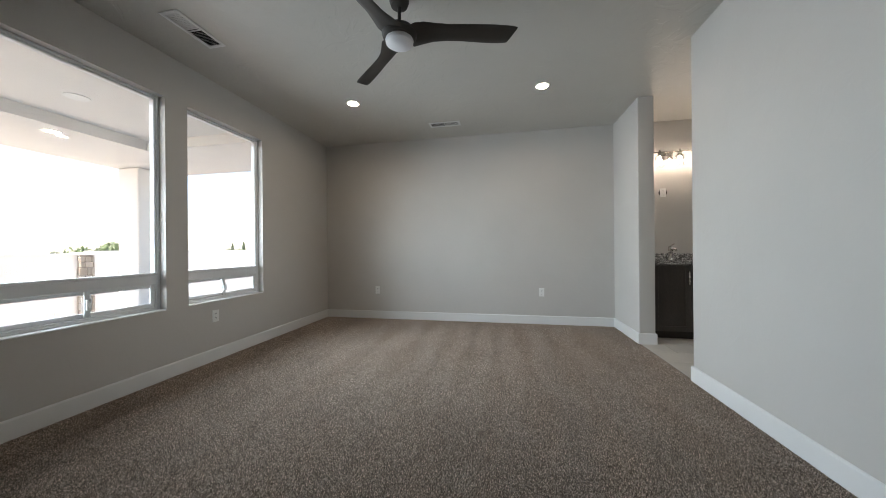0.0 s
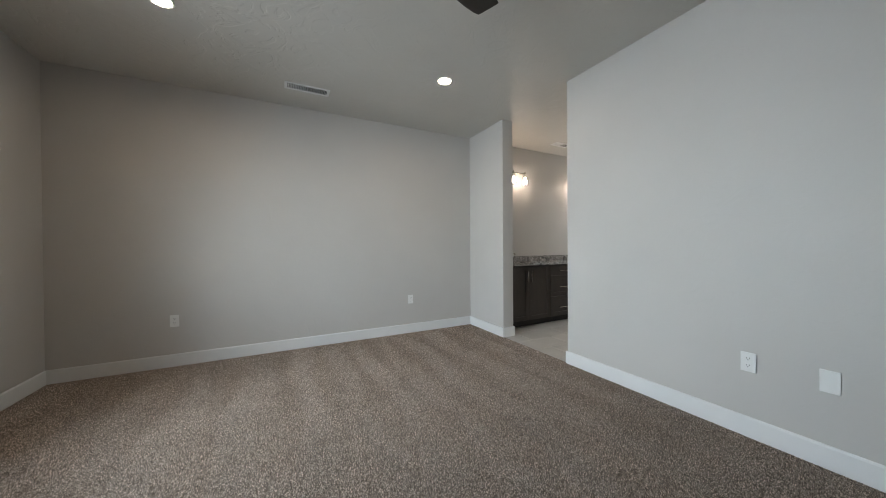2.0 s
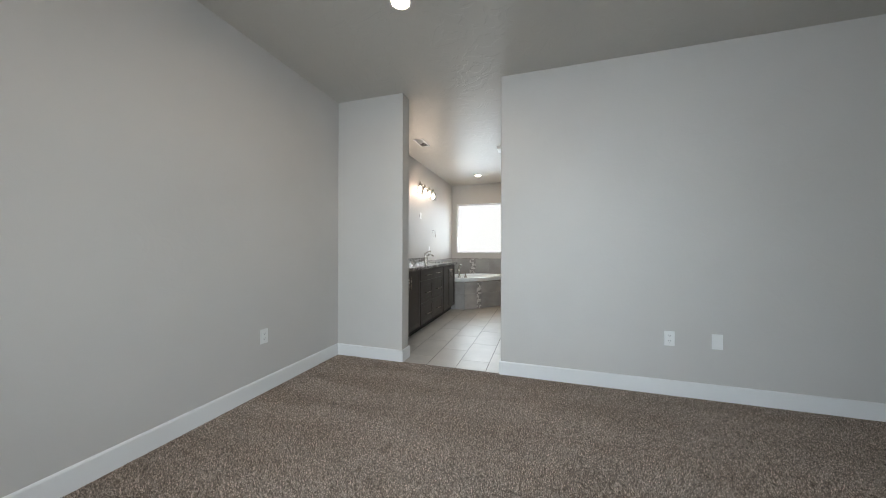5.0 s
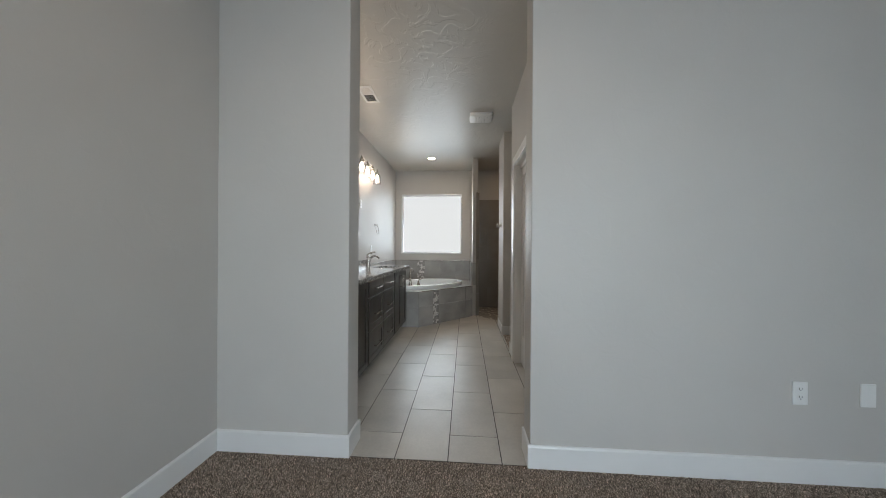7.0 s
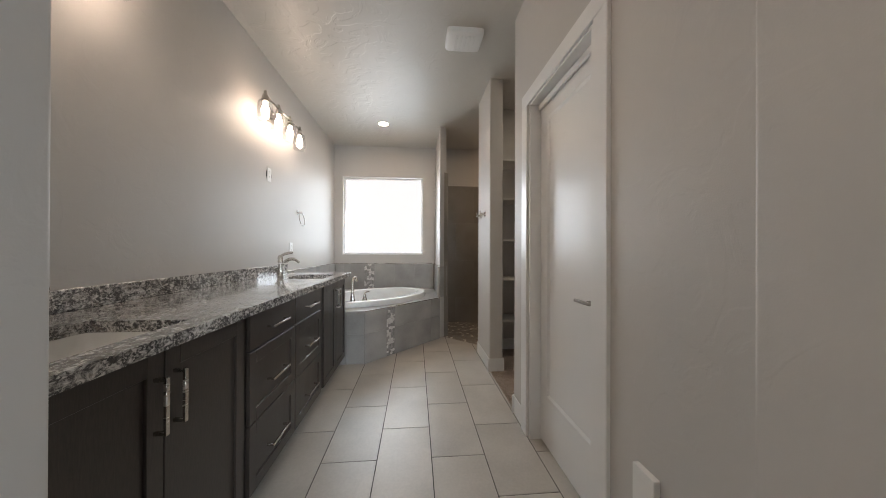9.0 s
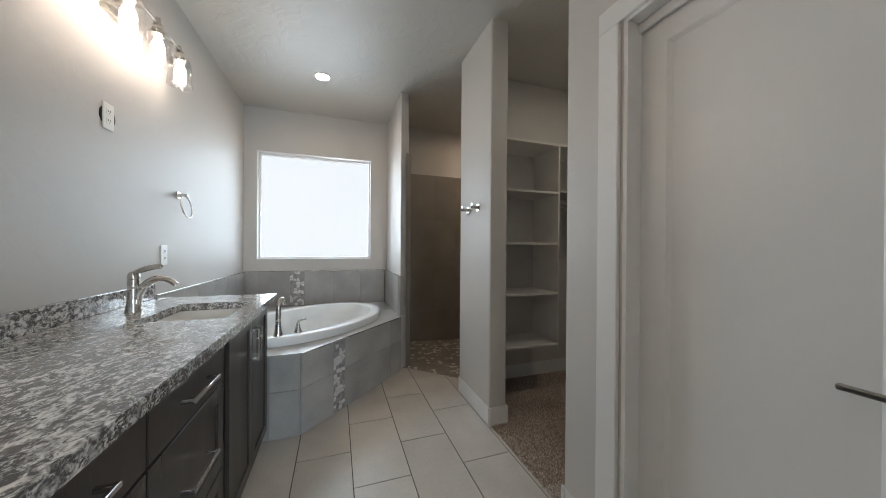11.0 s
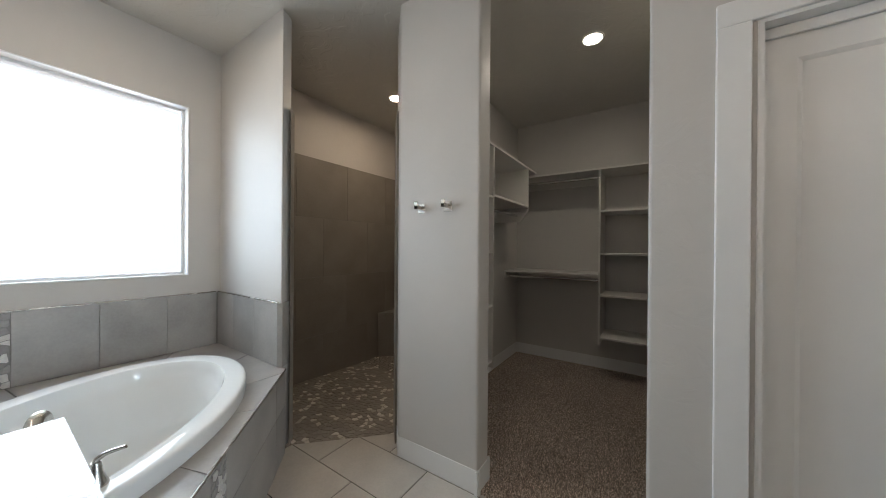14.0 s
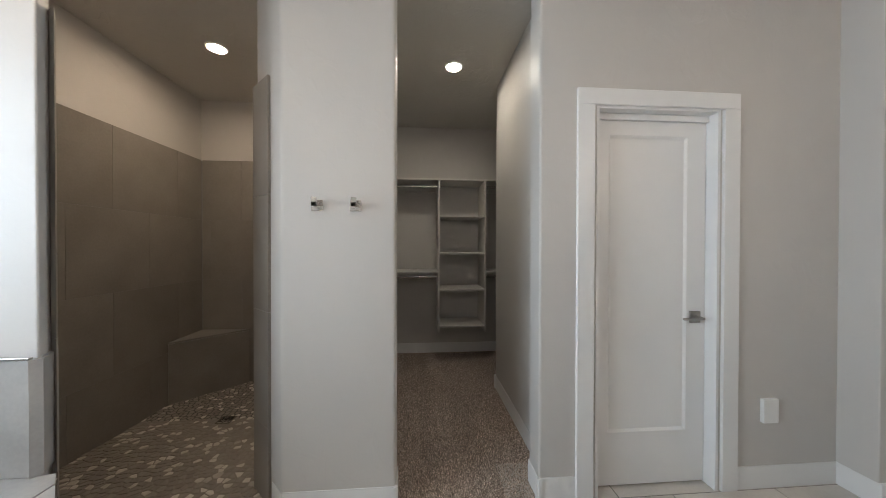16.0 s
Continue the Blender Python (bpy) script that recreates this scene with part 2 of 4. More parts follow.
leaf = coat("dusty_green_leaves", (0.085, 0.12, 0.05), 0.7, 0.3, 5, 40, 0.2)
cypress_leaf = coat("dark_cypress_leaves", (0.05, 0.075, 0.04), 0.7, 0.3, 5, 40, 0.2)
bark = coat("grey_brown_bark", (0.13, 0.10, 0.075), 0.9, 0.25, 8, 60, 0.5)
hazy_sky = glow("bright_hazy_distance", (0.90, 0.975, 1.0), 0.265)


# ---------------------------------------------------------------- mesh tools
def part(name, bm, material, parent=None, label="", smooth=False):
    """Links a bmesh as one mesh object under a thing or a part."""
    me = bpy.data.meshes.new(name)
    bmesh.ops.recalc_face_normals(bm, faces=bm.faces)
    if smooth:
        for f in bm.faces:
            f.smooth = True
    bm.to_mesh(me)
    bm.free()
    if smooth:
        me.set_sharp_from_angle(angle=radians(40))
    me.materials.append(material)
    ob = new(name, me)
    ob.parent = parent
    return tagged(ob, label)


def thing(name, label, category, m=None, group="", kind=""):
    ob = new(name)
    ob.empty_display_size = 0.05
    if m:
        ob.matrix_world = m
    return tagged(ob, label, category, group, kind)


def box(bm, x0, x1, y0, y1, z0, z1, bevel=0.0, seg=1):
    v = [bm.verts.new((x, y, z)) for z in (z0, z1) for x, y in ((x0, y0), (x1, y0), (x1, y1), (x0, y1))]
    faces = [bm.faces.new([v[i] for i in q]) for q in ((3, 2, 1, 0), (4, 5, 6, 7), (0, 1, 5, 4), (1, 2, 6, 5), (2, 3, 7, 6), (3, 0, 4, 7))]
    if bevel:
        edges = list({e for f in faces for e in f.edges})
        bmesh.ops.bevel(bm, geom=edges, offset=bevel, segments=seg, affect="EDGES", profile=0.5)
    return bm


def boxes(*rows, bevel=0.0):
    bm = bmesh.new()
    for r in rows:
        box(bm, *r, bevel=bevel)
    return bm


def prism(bm, pts, z0, z1):
    low = [bm.verts.new((x, y, z0)) for x, y in pts]
    high = [bm.verts.new((x, y, z1)) for x, y in pts]
    n = len(pts)
    bm.faces.new(low[::-1])
    bm.faces.new(high)
    for i in range(n):
        bm.faces.new((low[i], low[(i + 1) % n], high[(i + 1) % n], high[i]))
    return bm


def rounded(pts, radius, which=None, seg=5):
    """A plan outline with the corners named in which rounded off."""
    out, n = [], len(pts)
    for i, p in enumerate(pts):
        if which is not None and i not in which:
            out.append(p)
            continue
        a, c, b = Vector(pts[i - 1]), Vector(p), Vector(pts[(i + 1) % n])
        u, w = (a - c).normalized(), (b - c).normalized()
        s, e = c + u * radius, c + w * radius
        for k in range(seg + 1):
            t = k / seg
            q = (1 - t) ** 2 * s + 2 * t * (1 - t) * c + t * t * e
            out.append((q.x, q.y))
    return out


def ring(bm, pts):
    return [bm.verts.new(p) for p in pts]


def loft(bm, loops, cap0=True, cap1=True):
    rings = [ring(bm, l) for l in loops]
    n = len(rings[0])
    for a, b in zip(rings, rings[1:]):
        for i in range(n):
            bm.faces.new((a[i], a[(i + 1) % n], b[(i + 1) % n], b[i]))
    if cap0:
        bm.faces.new(rings[0][::-1])
    if cap1:
        bm.faces.new(rings[-1])
    return bm


def circle(r, z, seg=24, x=0.0, y=0.0, ry=None):
    return [(x + r * math.cos(2 * math.pi * i / seg), y + (ry or r) * math.sin(2 * math.pi * i / seg), z) for i in range(seg)]


def lathe(bm, profile, seg=24, x=0.0, y=0.0, cap0=True, cap1=True):
    return loft(bm, [circle(max(r, 1e-4), z, seg, x, y) for r, z in profile], cap0, cap1)


def tube(bm, path, radii, seg=12, flat=1.0):
    """A round bar along a path, with a radius for each point; flat squeezes it sideways."""
    path = [Vector(p) for p in path]
    if isinstance(radii, (int, float)):
        radii = [radii] * len(path)
    loops, side = [], None
    for i, p in enumerate(path):
        d = (path[min(i + 1, len(path) - 1)] - path[max(i - 1, 0)]).normalized()
        if side is None:
            side = d.orthogonal().normalized()
        side = (side - d * side.dot(d)).normalized()
        up = d.cross(side)
        loops.append([p + (side * math.cos(a) + up * math.sin(a) * flat) * radii[i] for a in (2 * math.pi * k / seg for k in range(seg))])
    return loft(bm, loops)


def curve(points, n=12):
    """A smooth path through control points (Catmull-Rom)."""
    p = [Vector(q) for q in points]
    p = [p[0] * 2 - p[1], *p, p[-1] * 2 - p[-2]]
    out = []
    for i in range(1, len(p) - 2):
        for k in range(n):
            t = k / n
            a, b, c, d = p[i - 1:i + 3]
            out.append(0.5 * (2 * b + (c - a) * t + (2 * a - 5 * b + 4 * c - d) * t * t + (3 * b - a - 3 * c + d) * t ** 3))
    return [*out, p[-2]]


def clip(poly, a, b, c):
    """The part of a convex outline where a x + b y <= c."""
    out = []
    for i, p in enumerate(poly):
        q = poly[(i + 1) % len(poly)]
        dp, dq = a * p[0] + b * p[1] - c, a * q[0] + b * q[1] - c
        if dp <= 0:
            out.append(p)
        if (dp < 0 < dq) or (dq < 0 < dp):
            t = dp / (dp - dq)
            out.append((p[0] + (q[0] - p[0]) * t, p[1] + (q[1] - p[1]) * t))
    return out


def area(poly):
    return 0.5 * sum(p[0] * q[1] - q[0] * p[1] for p, q in zip(poly, [*poly[1:], poly[0]]))


def broken_stones(w, h, pitch, gap, seed, planes=()):
    """Outlines of irregular stones that fill a w x h field; planes cut the field."""
    rnd = random.Random(seed)
    nx, ny = max(1, round(w / pitch)), max(1, round(h / pitch))
    seeds = {(i, j): ((i + 0.5 + rnd.uniform(-0.4, 0.4)) * w / nx, (j + 0.5 + rnd.uniform(-0.4, 0.4)) * h / ny) for i in range(-2, nx + 2) for j in range(-2, ny + 2)}
    cells = []
    for i in range(nx):
        for j in range(ny):
            s = seeds[i, j]
            poly = [(0, 0), (w, 0), (w, h), (0, h)]
            for di in range(-2, 3):
                for dj in range(-2, 3):
                    o = seeds.get((i + di, j + dj))
                    if o and o != s:
                        a, b = o[0] - s[0], o[1] - s[1]
                        l = math.hypot(a, b)
                        poly = clip(poly, a / l, b / l, (a * (o[0] + s[0]) + b * (o[1] + s[1])) / 2 / l - gap / 2)
            for pl in planes:
                poly = clip(poly, *pl)
            if len(poly) > 2 and area(poly) > (pitch * 0.3) ** 2:
                cells.append(poly)
    return cells


def slab_piece(bm, poly, place, thick, inset=0.0012):
    """A stone or tile: an outline laid by place(u, v, height), with an eased top edge."""
    cx, cy = sum(p[0] for p in poly) / len(poly), sum(p[1] for p in poly) / len(poly)

    def shrink(p):
        l = max(math.hypot(cx - p[0], cy - p[1]), 1e-5)
        k = min(inset / l, 0.5)
        return p[0] + (cx - p[0]) * k, p[1] + (cy - p[1]) * k
    top = [shrink(p) for p in poly]
    loft(bm, [[place(*p, 0.0) for p in poly], [place(*p, thick - inset) for p in poly], [place(*p, thick) for p in top]], cap0=False)
    return bm


def tile_field(parent, name, w, h, place, material, cols, rows_, gap=0.003, thick=0.008, skip=()):
    """Rectangular tiles between the given cut lines, each one a piece of its own."""
    for i, (u0, u1) in enumerate(zip(cols, cols[1:])):
        if i in skip:
            continue
        for v0, v1 in zip(rows_, rows_[1:]):
            bm = bmesh.new()
            slab_piece(bm, [(u0 + gap / 2, v0 + gap / 2), (u1 - gap / 2, v0 + gap / 2), (u1 - gap / 2, v1 - gap / 2), (u0 + gap / 2, v1 - gap / 2)], place, thick)
            part(name, bm, material, parent)


def structure(name, bm, material, label, category, smooth=False):
    return tagged(part(name, bm, material, None, "", smooth), label, category, "", "structure")


H = 2.79
N_BED, N_BATH, E_BED, W_BED, W_BATH, E_BATH, S_BATH = 5.30, 5.32, 1.75, -2.594, 1.915, 6.44, 3.345

# ---------------------------------------------------------------- large structure
bed_floor = structure("floor_bedroom", boxes((W_BED - 0.16, E_BED + 0.01, -1.9, N_BED + 0.16, -0.15, -0.004)), carpet_back, "speckled brown wall-to-wall carpet with vacuum strokes", "carpet")
closet_floor = structure("floor_closet", boxes((2.0, 5.0, 1.05, 3.215, -0.15, -0.002), (3.62, 4.36, 3.215, 3.335, -0.15, -0.002)), carpet_back, "speckled brown carpet in the walk-in closet", "carpet")


def carpet_pile(parent, x0, x1, y0, y1, z, step, seed):
    """Cut pile: small leaning tufts, brushed to and fro in strokes."""
    rs = np.random.RandomState(seed)
    gx, gy = np.meshgrid(np.arange(x0, x1, step), np.arange(y0, y1, step))
    n = gx.size
    px, py = gx.ravel() + rs.uniform(-0.45, 0.45, n) * step, gy.ravel() + rs.uniform(-0.45, 0.45, n) * step
    lane = px / 0.34 + 0.22 * np.sin(px * 3.1) + 0.10 * np.sin(py * 1.3 + px)
    wedge = np.abs((py * 0.62 + 0.35 * np.sin(np.floor(lane) * 2.4)) % 1.0 - 0.5) * 1.3 + 0.12
    brush = np.tanh(7.0 * (wedge - np.abs(lane % 1.0 - 0.5) * 2.0)) * 0.0025
    tip = np.stack([px + 0.7 * brush + rs.uniform(-1, 1, n) * 0.0026, py + 0.7 * brush + rs.uniform(-1, 1, n) * 0.0026, z + rs.uniform(0.007, 0.0118, n)], 1)
    rad, turn = rs.uniform(0.8, 1.1, n) * step * 0.80, rs.uniform(0, 2 * np.pi, n)
    rows_ = [np.stack([px + rad * np.cos(turn + k * 2.0944), py + rad * np.sin(turn + k * 2.0944), np.full(n, z)], 1) for k in range(3)]
    verts = np.stack([*rows_, tip], 1).reshape(-1, 3)
    base = np.arange(n)[:, None] * 4
    faces = np.concatenate([base + np.array(f) for f in ((0, 1, 3), (1, 2, 3), (2, 0, 3))], 1).reshape(-1, 3)
    me = bpy.data.meshes.new("carpet_pile")
    me.vertices.add(len(verts))
    me.vertices.foreach_set("co", verts.ravel().astype(np.float32))
    me.loops.add(faces.size)
    me.loops.foreach_set("vertex_index", faces.ravel().astype(np.int32))
    me.polygons.add(len(faces))
    me.polygons.foreach_set("loop_start", np.arange(0, faces.size, 3, dtype=np.int32))
    me.polygons.foreach_set("use_smooth", np.ones(len(faces), dtype=bool))
    me.update(calc_edges=True)
    me.materials.append(carpet_stuff)
    ob = new("carpet_pile", me)
    ob.parent = parent
    tagged(ob, "speckled brown cut pile yarn", kind="stuff")


carpet_pile(bed_floor, W_BED + 0.012, E_BED + 0.006, 0.2, N_BED - 0.012, -0.005, 0.0058, 3)
carpet_pile(closet_floor, 3.535, 4.99, 1.06, 3.205, -0.003, 0.0058, 5)
carpet_pile(closet_floor, 2.7, 3.535, 1.06, 2.04, -0.003, 0.0058, 7)
carpet_pile(closet_floor, 3.63, 4.355, 3.20, 3.335, -0.003, 0.0058, 6)
bath_floor = structure("floor_bathroom", prism(prism(bmesh.new(), [(E_BED + 0.01, 3.15), (4.7, 3.15), (5.05, 3.155), (5.545, 3.65), (5.545, 5.33), (E_BED + 0.01, 5.33)], -0.15, -0.003), [(W_BATH, 2.15), (3.4, 2.15), (3.4, 3.15), (W_BATH, 3.15)], -0.15, -0.003), grout, "beige porcelain tile floor in a running bond", "floor")
structure("ceiling", boxes((W_BED - 0.16, E_BATH + 0.16, -1.9, 5.48, H, H + 0.15)), paint_ceiling, "greige ceiling with a hand-trowelled texture", "ceiling")


def wall_with_holes(name, axis, at, thick, along, holes, label):
    """A straight wall along x or y with rectangular openings (a0, a1, z0, z1)."""
    bm = bmesh.new()

    def add(a0, a1, z0, z1):
        if a1 - a0 > 1e-4:
            lo, hi = sorted((at, at + thick))
            box(bm, *((lo, hi, a0, a1) if axis == "x" else (a0, a1, lo, hi)), z0, z1)
    a = along[0]
    for h0, h1, z0, z1 in holes:
        add(a, h0, 0, H)
        add(h0, h1, 0, z0) if z0 > 0 else None
        add(h0, h1, z1, H)
        a = h1
    add(a, along[1], 0, H)
    return structure(name, bm, paint_wall, label, "wall")


WINDOWS_BED = [(1.895, 2.815), (3.005, 3.908)]
WZ0, WZ1 = 0.590, 2.42
BW = (3.932, 5.195, 1.075, 2.308)
wall_with_holes("wall_west", "x", W_BED, -0.16, (-1.9, N_BED + 0.16), [(a, b, WZ0, WZ1) for a, b in WINDOWS_BED], "greige painted bedroom wall with two windows")
wall_with_holes("wall_east", "x", E_BATH, 0.16, (0.9, 5.48), [BW], "pale greige bathroom end wall with a window")
wall_with_holes("wall_north", "y", N_BED, 0.16, (W_BED, E_BED + 0.05), [], "plain greige painted bedroom wall")
wall_with_holes("wall_vanity", "y", N_BATH, 0.16, (E_BED + 0.05, E_BATH), [], "greige painted wall above the vanity")
wall_with_holes("wall_south", "y", -1.75, -0.15, (W_BED, E_BED), [], "plain greige painted bedroom wall")
structure("wall_divider_north", prism(bmesh.new(), rounded([(E_BED, N_BED), (E_BED, 4.518), (W_BATH, 4.518), (W_BATH, N_BATH - 0.001), (E_BED + 0.05, N_BATH - 0.001), (E_BED + 0.05, N_BED)], 0.008, {1, 2}), 0, H), paint_wall, "short greige wall return beside the bathroom opening", "wall", True)
structure("wall_divider_south", prism(bmesh.new(), rounded([(E_BED, -1.9), (W_BATH, -1.9), (W_BATH, 3.508), (E_BED, 3.508)], 0.008, {2, 3}), 0, H), paint_wall, "greige painted wall between bedroom and bathroom", "wall", True)
DOOR = (2.632, 3.322, 2.055)
bm = prism(bmesh.new(), [(W_BATH, 3.2), (DOOR[0], 3.2), (DOOR[0], S_BATH), (W_BATH, S_BATH)], 0, H)
prism(bm, [(DOOR[0], 3.2), (DOOR[1], 3.2), (DOOR[1], S_BATH), (DOOR[0], S_BATH)], DOOR[2], H)
prism(bm, rounded([(DOOR[1], 3.2), (3.625, 3.2), (3.625, S_BATH), (DOOR[1], S_BATH)], 0.016, {1, 2}), 0, H)
structure("wall_toilet_room", bm, paint_wall, "greige painted wall around a white door", "wall", True)
structure("wall_closet_west", prism(bmesh.new(), rounded([(3.40, 3.2), (3.40, 2.17), (2.0, 2.17), (2.0, 2.05), (3.53, 2.05), (3.53, 3.2)], 0.016, {4}), 0, H), paint_wall, "greige painted closet wall ending in a corner", "wall", True)
structure("wall_hooks", prism(bmesh.new(), rounded([(4.36, S_BATH), (4.36, 3.215), (5.0, 3.215), (5.0, 1.05), (5.12, 1.05), (5.12, 3.135), (4.91, S_BATH)], 0.016, {0, 1, 6}), 0, H), paint_wall, "greige wall pier with an angled end between closet and shower", "wall", True)
structure("wall_closet_back", boxes((1.85, E_BATH, 0.9, 1.05, 0, H), (1.85, 2.0, 1.05, 2.17, 0, H)), paint_wall, "greige painted closet back wall", "wall")
structure("wall_shower_south", boxes((5.12, E_BATH, 1.05, 1.588, 0, H)), paint_wall, "greige painted wall above the shower tile", "wall")
structure("wall_wing", prism(bmesh.new(), rounded([(E_BATH, 3.732), (5.546, 3.732), (5.604, 3.640), (E_BATH, 3.640)], 0.012, {1, 2}), 0, H), paint_wall, "pale wing wall between tub and shower", "wall", True)


def baseboard(runs):
    """White baseboards, one for each straight run (x0, y0, x1, y1), with the room to the left of it."""
    for x0, y0, x1, y1 in runs:
        a, b = Vector((x0, y0)), Vector((x1, y1))
        d = (b - a).normalized()
        n = Vector((-d.y, d.x))
        prof = [(-0.004, 0.0), (0.013, 0.0), (0.013, 0.112), (0.009, 0.120), (0.004, 0.123), (-0.004, 0.123)]
        bm = bmesh.new()
        loft(bm, [[(*(p + n * o), z) for o, z in prof] for p in (a, b)])
        structure("baseboard", bm, white_trim, "white painted baseboard along the wall", "baseboard")


T = 0.0125
baseboard([(E_BED, N_BED, W_BED, N_BED), (W_BED, N_BED, W_BED, -1.75), (W_BED, -1.75, E_BED, -1.75), (E_BED, -1.75, E_BED, 3.508 + T), (E_BED, 3.508, W_BATH, 3.508),
           (W_BATH, 4.518, E_BED, 4.518), (E_BED, 4.518 - T, E_BED, N_BED), (W_BATH, 4.735, W_BATH, 4.518 - T),
           (2.525, S_BATH, W_BATH, S_BATH), (W_BATH, S_BATH, W_BATH, 3.508 + T), (3.625 + T, S_BATH, 3.43, S_BATH), (3.625, 3.20, 3.625, S_BATH + T),
           (3.53, 2.05 - T, 3.53, 3.2), (2.0, 2.05, 3.53 + T, 2.05), (5.0, 1.05, 2.0, 1.05), (5.0, 3.215, 5.0, 1.05), (4.36, 3.215, 5.0, 3.215),
           (4.36, S_BATH + T, 4.36, 3.215 - T), (4.915, S_BATH, 4.36 - T, S_BATH), (4.985, 3.27, 4.91 - 0.005, S_BATH + 0.005)])


# ---------------------------------------------------------------- windows and door
def slider_window(name, y0, y1):
    """A tall fixed light over a two-sash slider, set back in the wall."""
    w = thing(name, "white vinyl window with a fixed upper light and a low slider", "window", pose(W_BED - 0.075, (y0 + y1) / 2, WZ0), kind="structure")
    half, top = (y1 - y0) / 2, WZ1 - WZ0
    f = 0.034
    bm = bmesh.new()
    for r in ((-0.05, 0.0, -half, -half + f, 0, top), (-0.05, 0.0, half - f, half, 0, top), (-0.05, 0.0, -half + f, half - f, top - f, top), (-0.05, 0.0, -half + f, half - f, 0, f)):
        box(bm, *r, bevel=0.004)
    for r in ((-0.03, 0.010, -half, -half + f * 0.5, 0, top), (-0.03, 0.010, half - f * 0.5, half, 0, top), (-0.03, 0.010, -half, half, top - f * 0.5, top), (-0.03, 0.010, -half, half, 0, f * 0.5)):
        box(bm, *r, bevel=0.003)
    part("window_frame", bm, vinyl, w)
    part("mid_rail", box(box(bmesh.new(), -0.046, 0.006, -half + f * 0.5, half - f * 0.5, 0.222, 0.318, 0.005), -0.03, 0.012, -half + f * 0.5, half - f * 0.5, 0.298, 0.322, 0.003), vinyl, w)
    p = part("pane", boxes((-0.028, -0.022, -half + f - 0.004, half - f + 0.004, 0.314, top - f + 0.004)), pane_glass, w)
    p.visible_shadow = False
    for s, inset in ((-1, 0.0), (1, 0.016)):
        a, b = (-half + f, 0.024) if s < 0 else (-0.024, half - f)
        x1 = -0.004 - (0.018 if s < 0 else 0)
        bm = bmesh.new()
        for r in ((a, a + 0.03, f, 0.226), (b - 0.03, b, f, 0.226), (a + 0.03, b - 0.03, f, f + 0.03), (a + 0.03, b - 0.03, 0.196, 0.226)):
            box(bm, x1 - 0.016, x1, *r, bevel=0.003)
        sash = part("sash", bm, vinyl, w)
        p = part("pane", boxes((x1 - 0.010, x1 - 0.006, a + 0.026, b - 0.026, f + 0.026, 0.200)), pane_glass, sash)
        p.visible_shadow = False
    part("latch", box(box(bmesh.new(), -0.006, 0.014, -0.020, 0.008, 0.085, 0.165, 0.006, 2), 0.010, 0.024, -0.012, 0.002, 0.105, 0.145, 0.004), vinyl, w)
    part("window_sill", box(bmesh.new(), 0.002, 0.079, -half + 0.002, half - 0.002, -0.004, 0.006, 0.003), white_trim, w)
    return w


slider_window("window_1", *WINDOWS_BED[0])
slider_window("window_2", *WINDOWS_BED[1])
w = thing("window_3", "white framed window with bright obscured glass above the tub", "window", pose(E_BATH + 0.07, (BW[0] + BW[1]) / 2, BW[2]), kind="structure")
hw, hh = (BW[1] - BW[0]) / 2, BW[3] - BW[2]
bm = bmesh.new()
for r in ((-hw, -hw + 0.028, 0, hh), (hw - 0.028, hw, 0, hh), (-hw + 0.028, hw - 0.028, 0, 0.028), (-hw + 0.028, hw - 0.028, hh - 0.028, hh)):
    box(bm, 0.0, 0.05, *r, bevel=0.004)
part("window_frame", bm, vinyl, w)
bm = bmesh.new()
for r in ((-hw + 0.001, -hw + 0.009, 0.001, hh - 0.001), (hw - 0.009, hw - 0.001, 0.001, hh - 0.001), (-hw + 0.009, hw - 0.009, 0.001, 0.009), (-hw + 0.009, hw - 0.009, hh - 0.009, hh - 0.001)):
    box(bm, -0.072, -0.0005, *r, bevel=0.002)
part("jamb_liner", bm, white_trim, w)
p = part("pane", boxes((0.018, 0.024, -hw + 0.024, hw - 0.024, 0.024, hh - 0.024)), frosted, w, "bright obscured glass")
p.visible_shadow = False

d = thing("door_1", "closed white one-panel door with a satin nickel lever", "door", pose(0, 0, 0), kind="structure")
LX0, LX1, LY, LZ = 2.648, 3.306, 3.28, 2.04
px0, px1, pz0, pz1 = 2.757, 3.214, 0.30, 1.932
bm = bmesh.new()
for r in ((LX0, px0, 0.01, LZ), (px1, LX1, 0.01, LZ), (px0, px1, 0.01, pz0), (px0, px1, pz1, LZ)):
    box(bm, r[0], r[1], LY - 0.035, LY, r[2], r[3])
box(bm, px0, px1, LY - 0.030, LY - 0.009, pz0, pz1)
for a, b in (((px0, px1, pz0), 0), ((px0, px1, pz1), 1)):
    z = a[2]
    s = 1 if b == 0 else -1
    loft(bm, [[(x, LY, z), (x, LY - 0.009, z), (x, LY - 0.009, z + s * 0.014)] for x in (a[0], a[1])])
for x, s in ((px0, 1), (px1, -1)):
    loft(bm, [[(x, LY, z), (x, LY - 0.009, z), (x + s * 0.014, LY - 0.009, z)] for z in (pz0, pz1)])
leaf_part = part("door_leaf", bm, white_trim, d)
bm = bmesh.new()
CX0, CX1, CZ = 2.525, 3.43, 2.142
for r in ((CX0, CX0 + 0.092, 0, CZ - 0.085), (CX1 - 0.092, CX1, 0, CZ - 0.085), (CX0, CX1, CZ - 0.085, CZ)):
    box(bm, r[0], r[1], S_BATH - 0.003, S_BATH + 0.016, r[2], r[3], bevel=0.003)
part("door_casing", bm, white_trim, d)
bm = bmesh.new()
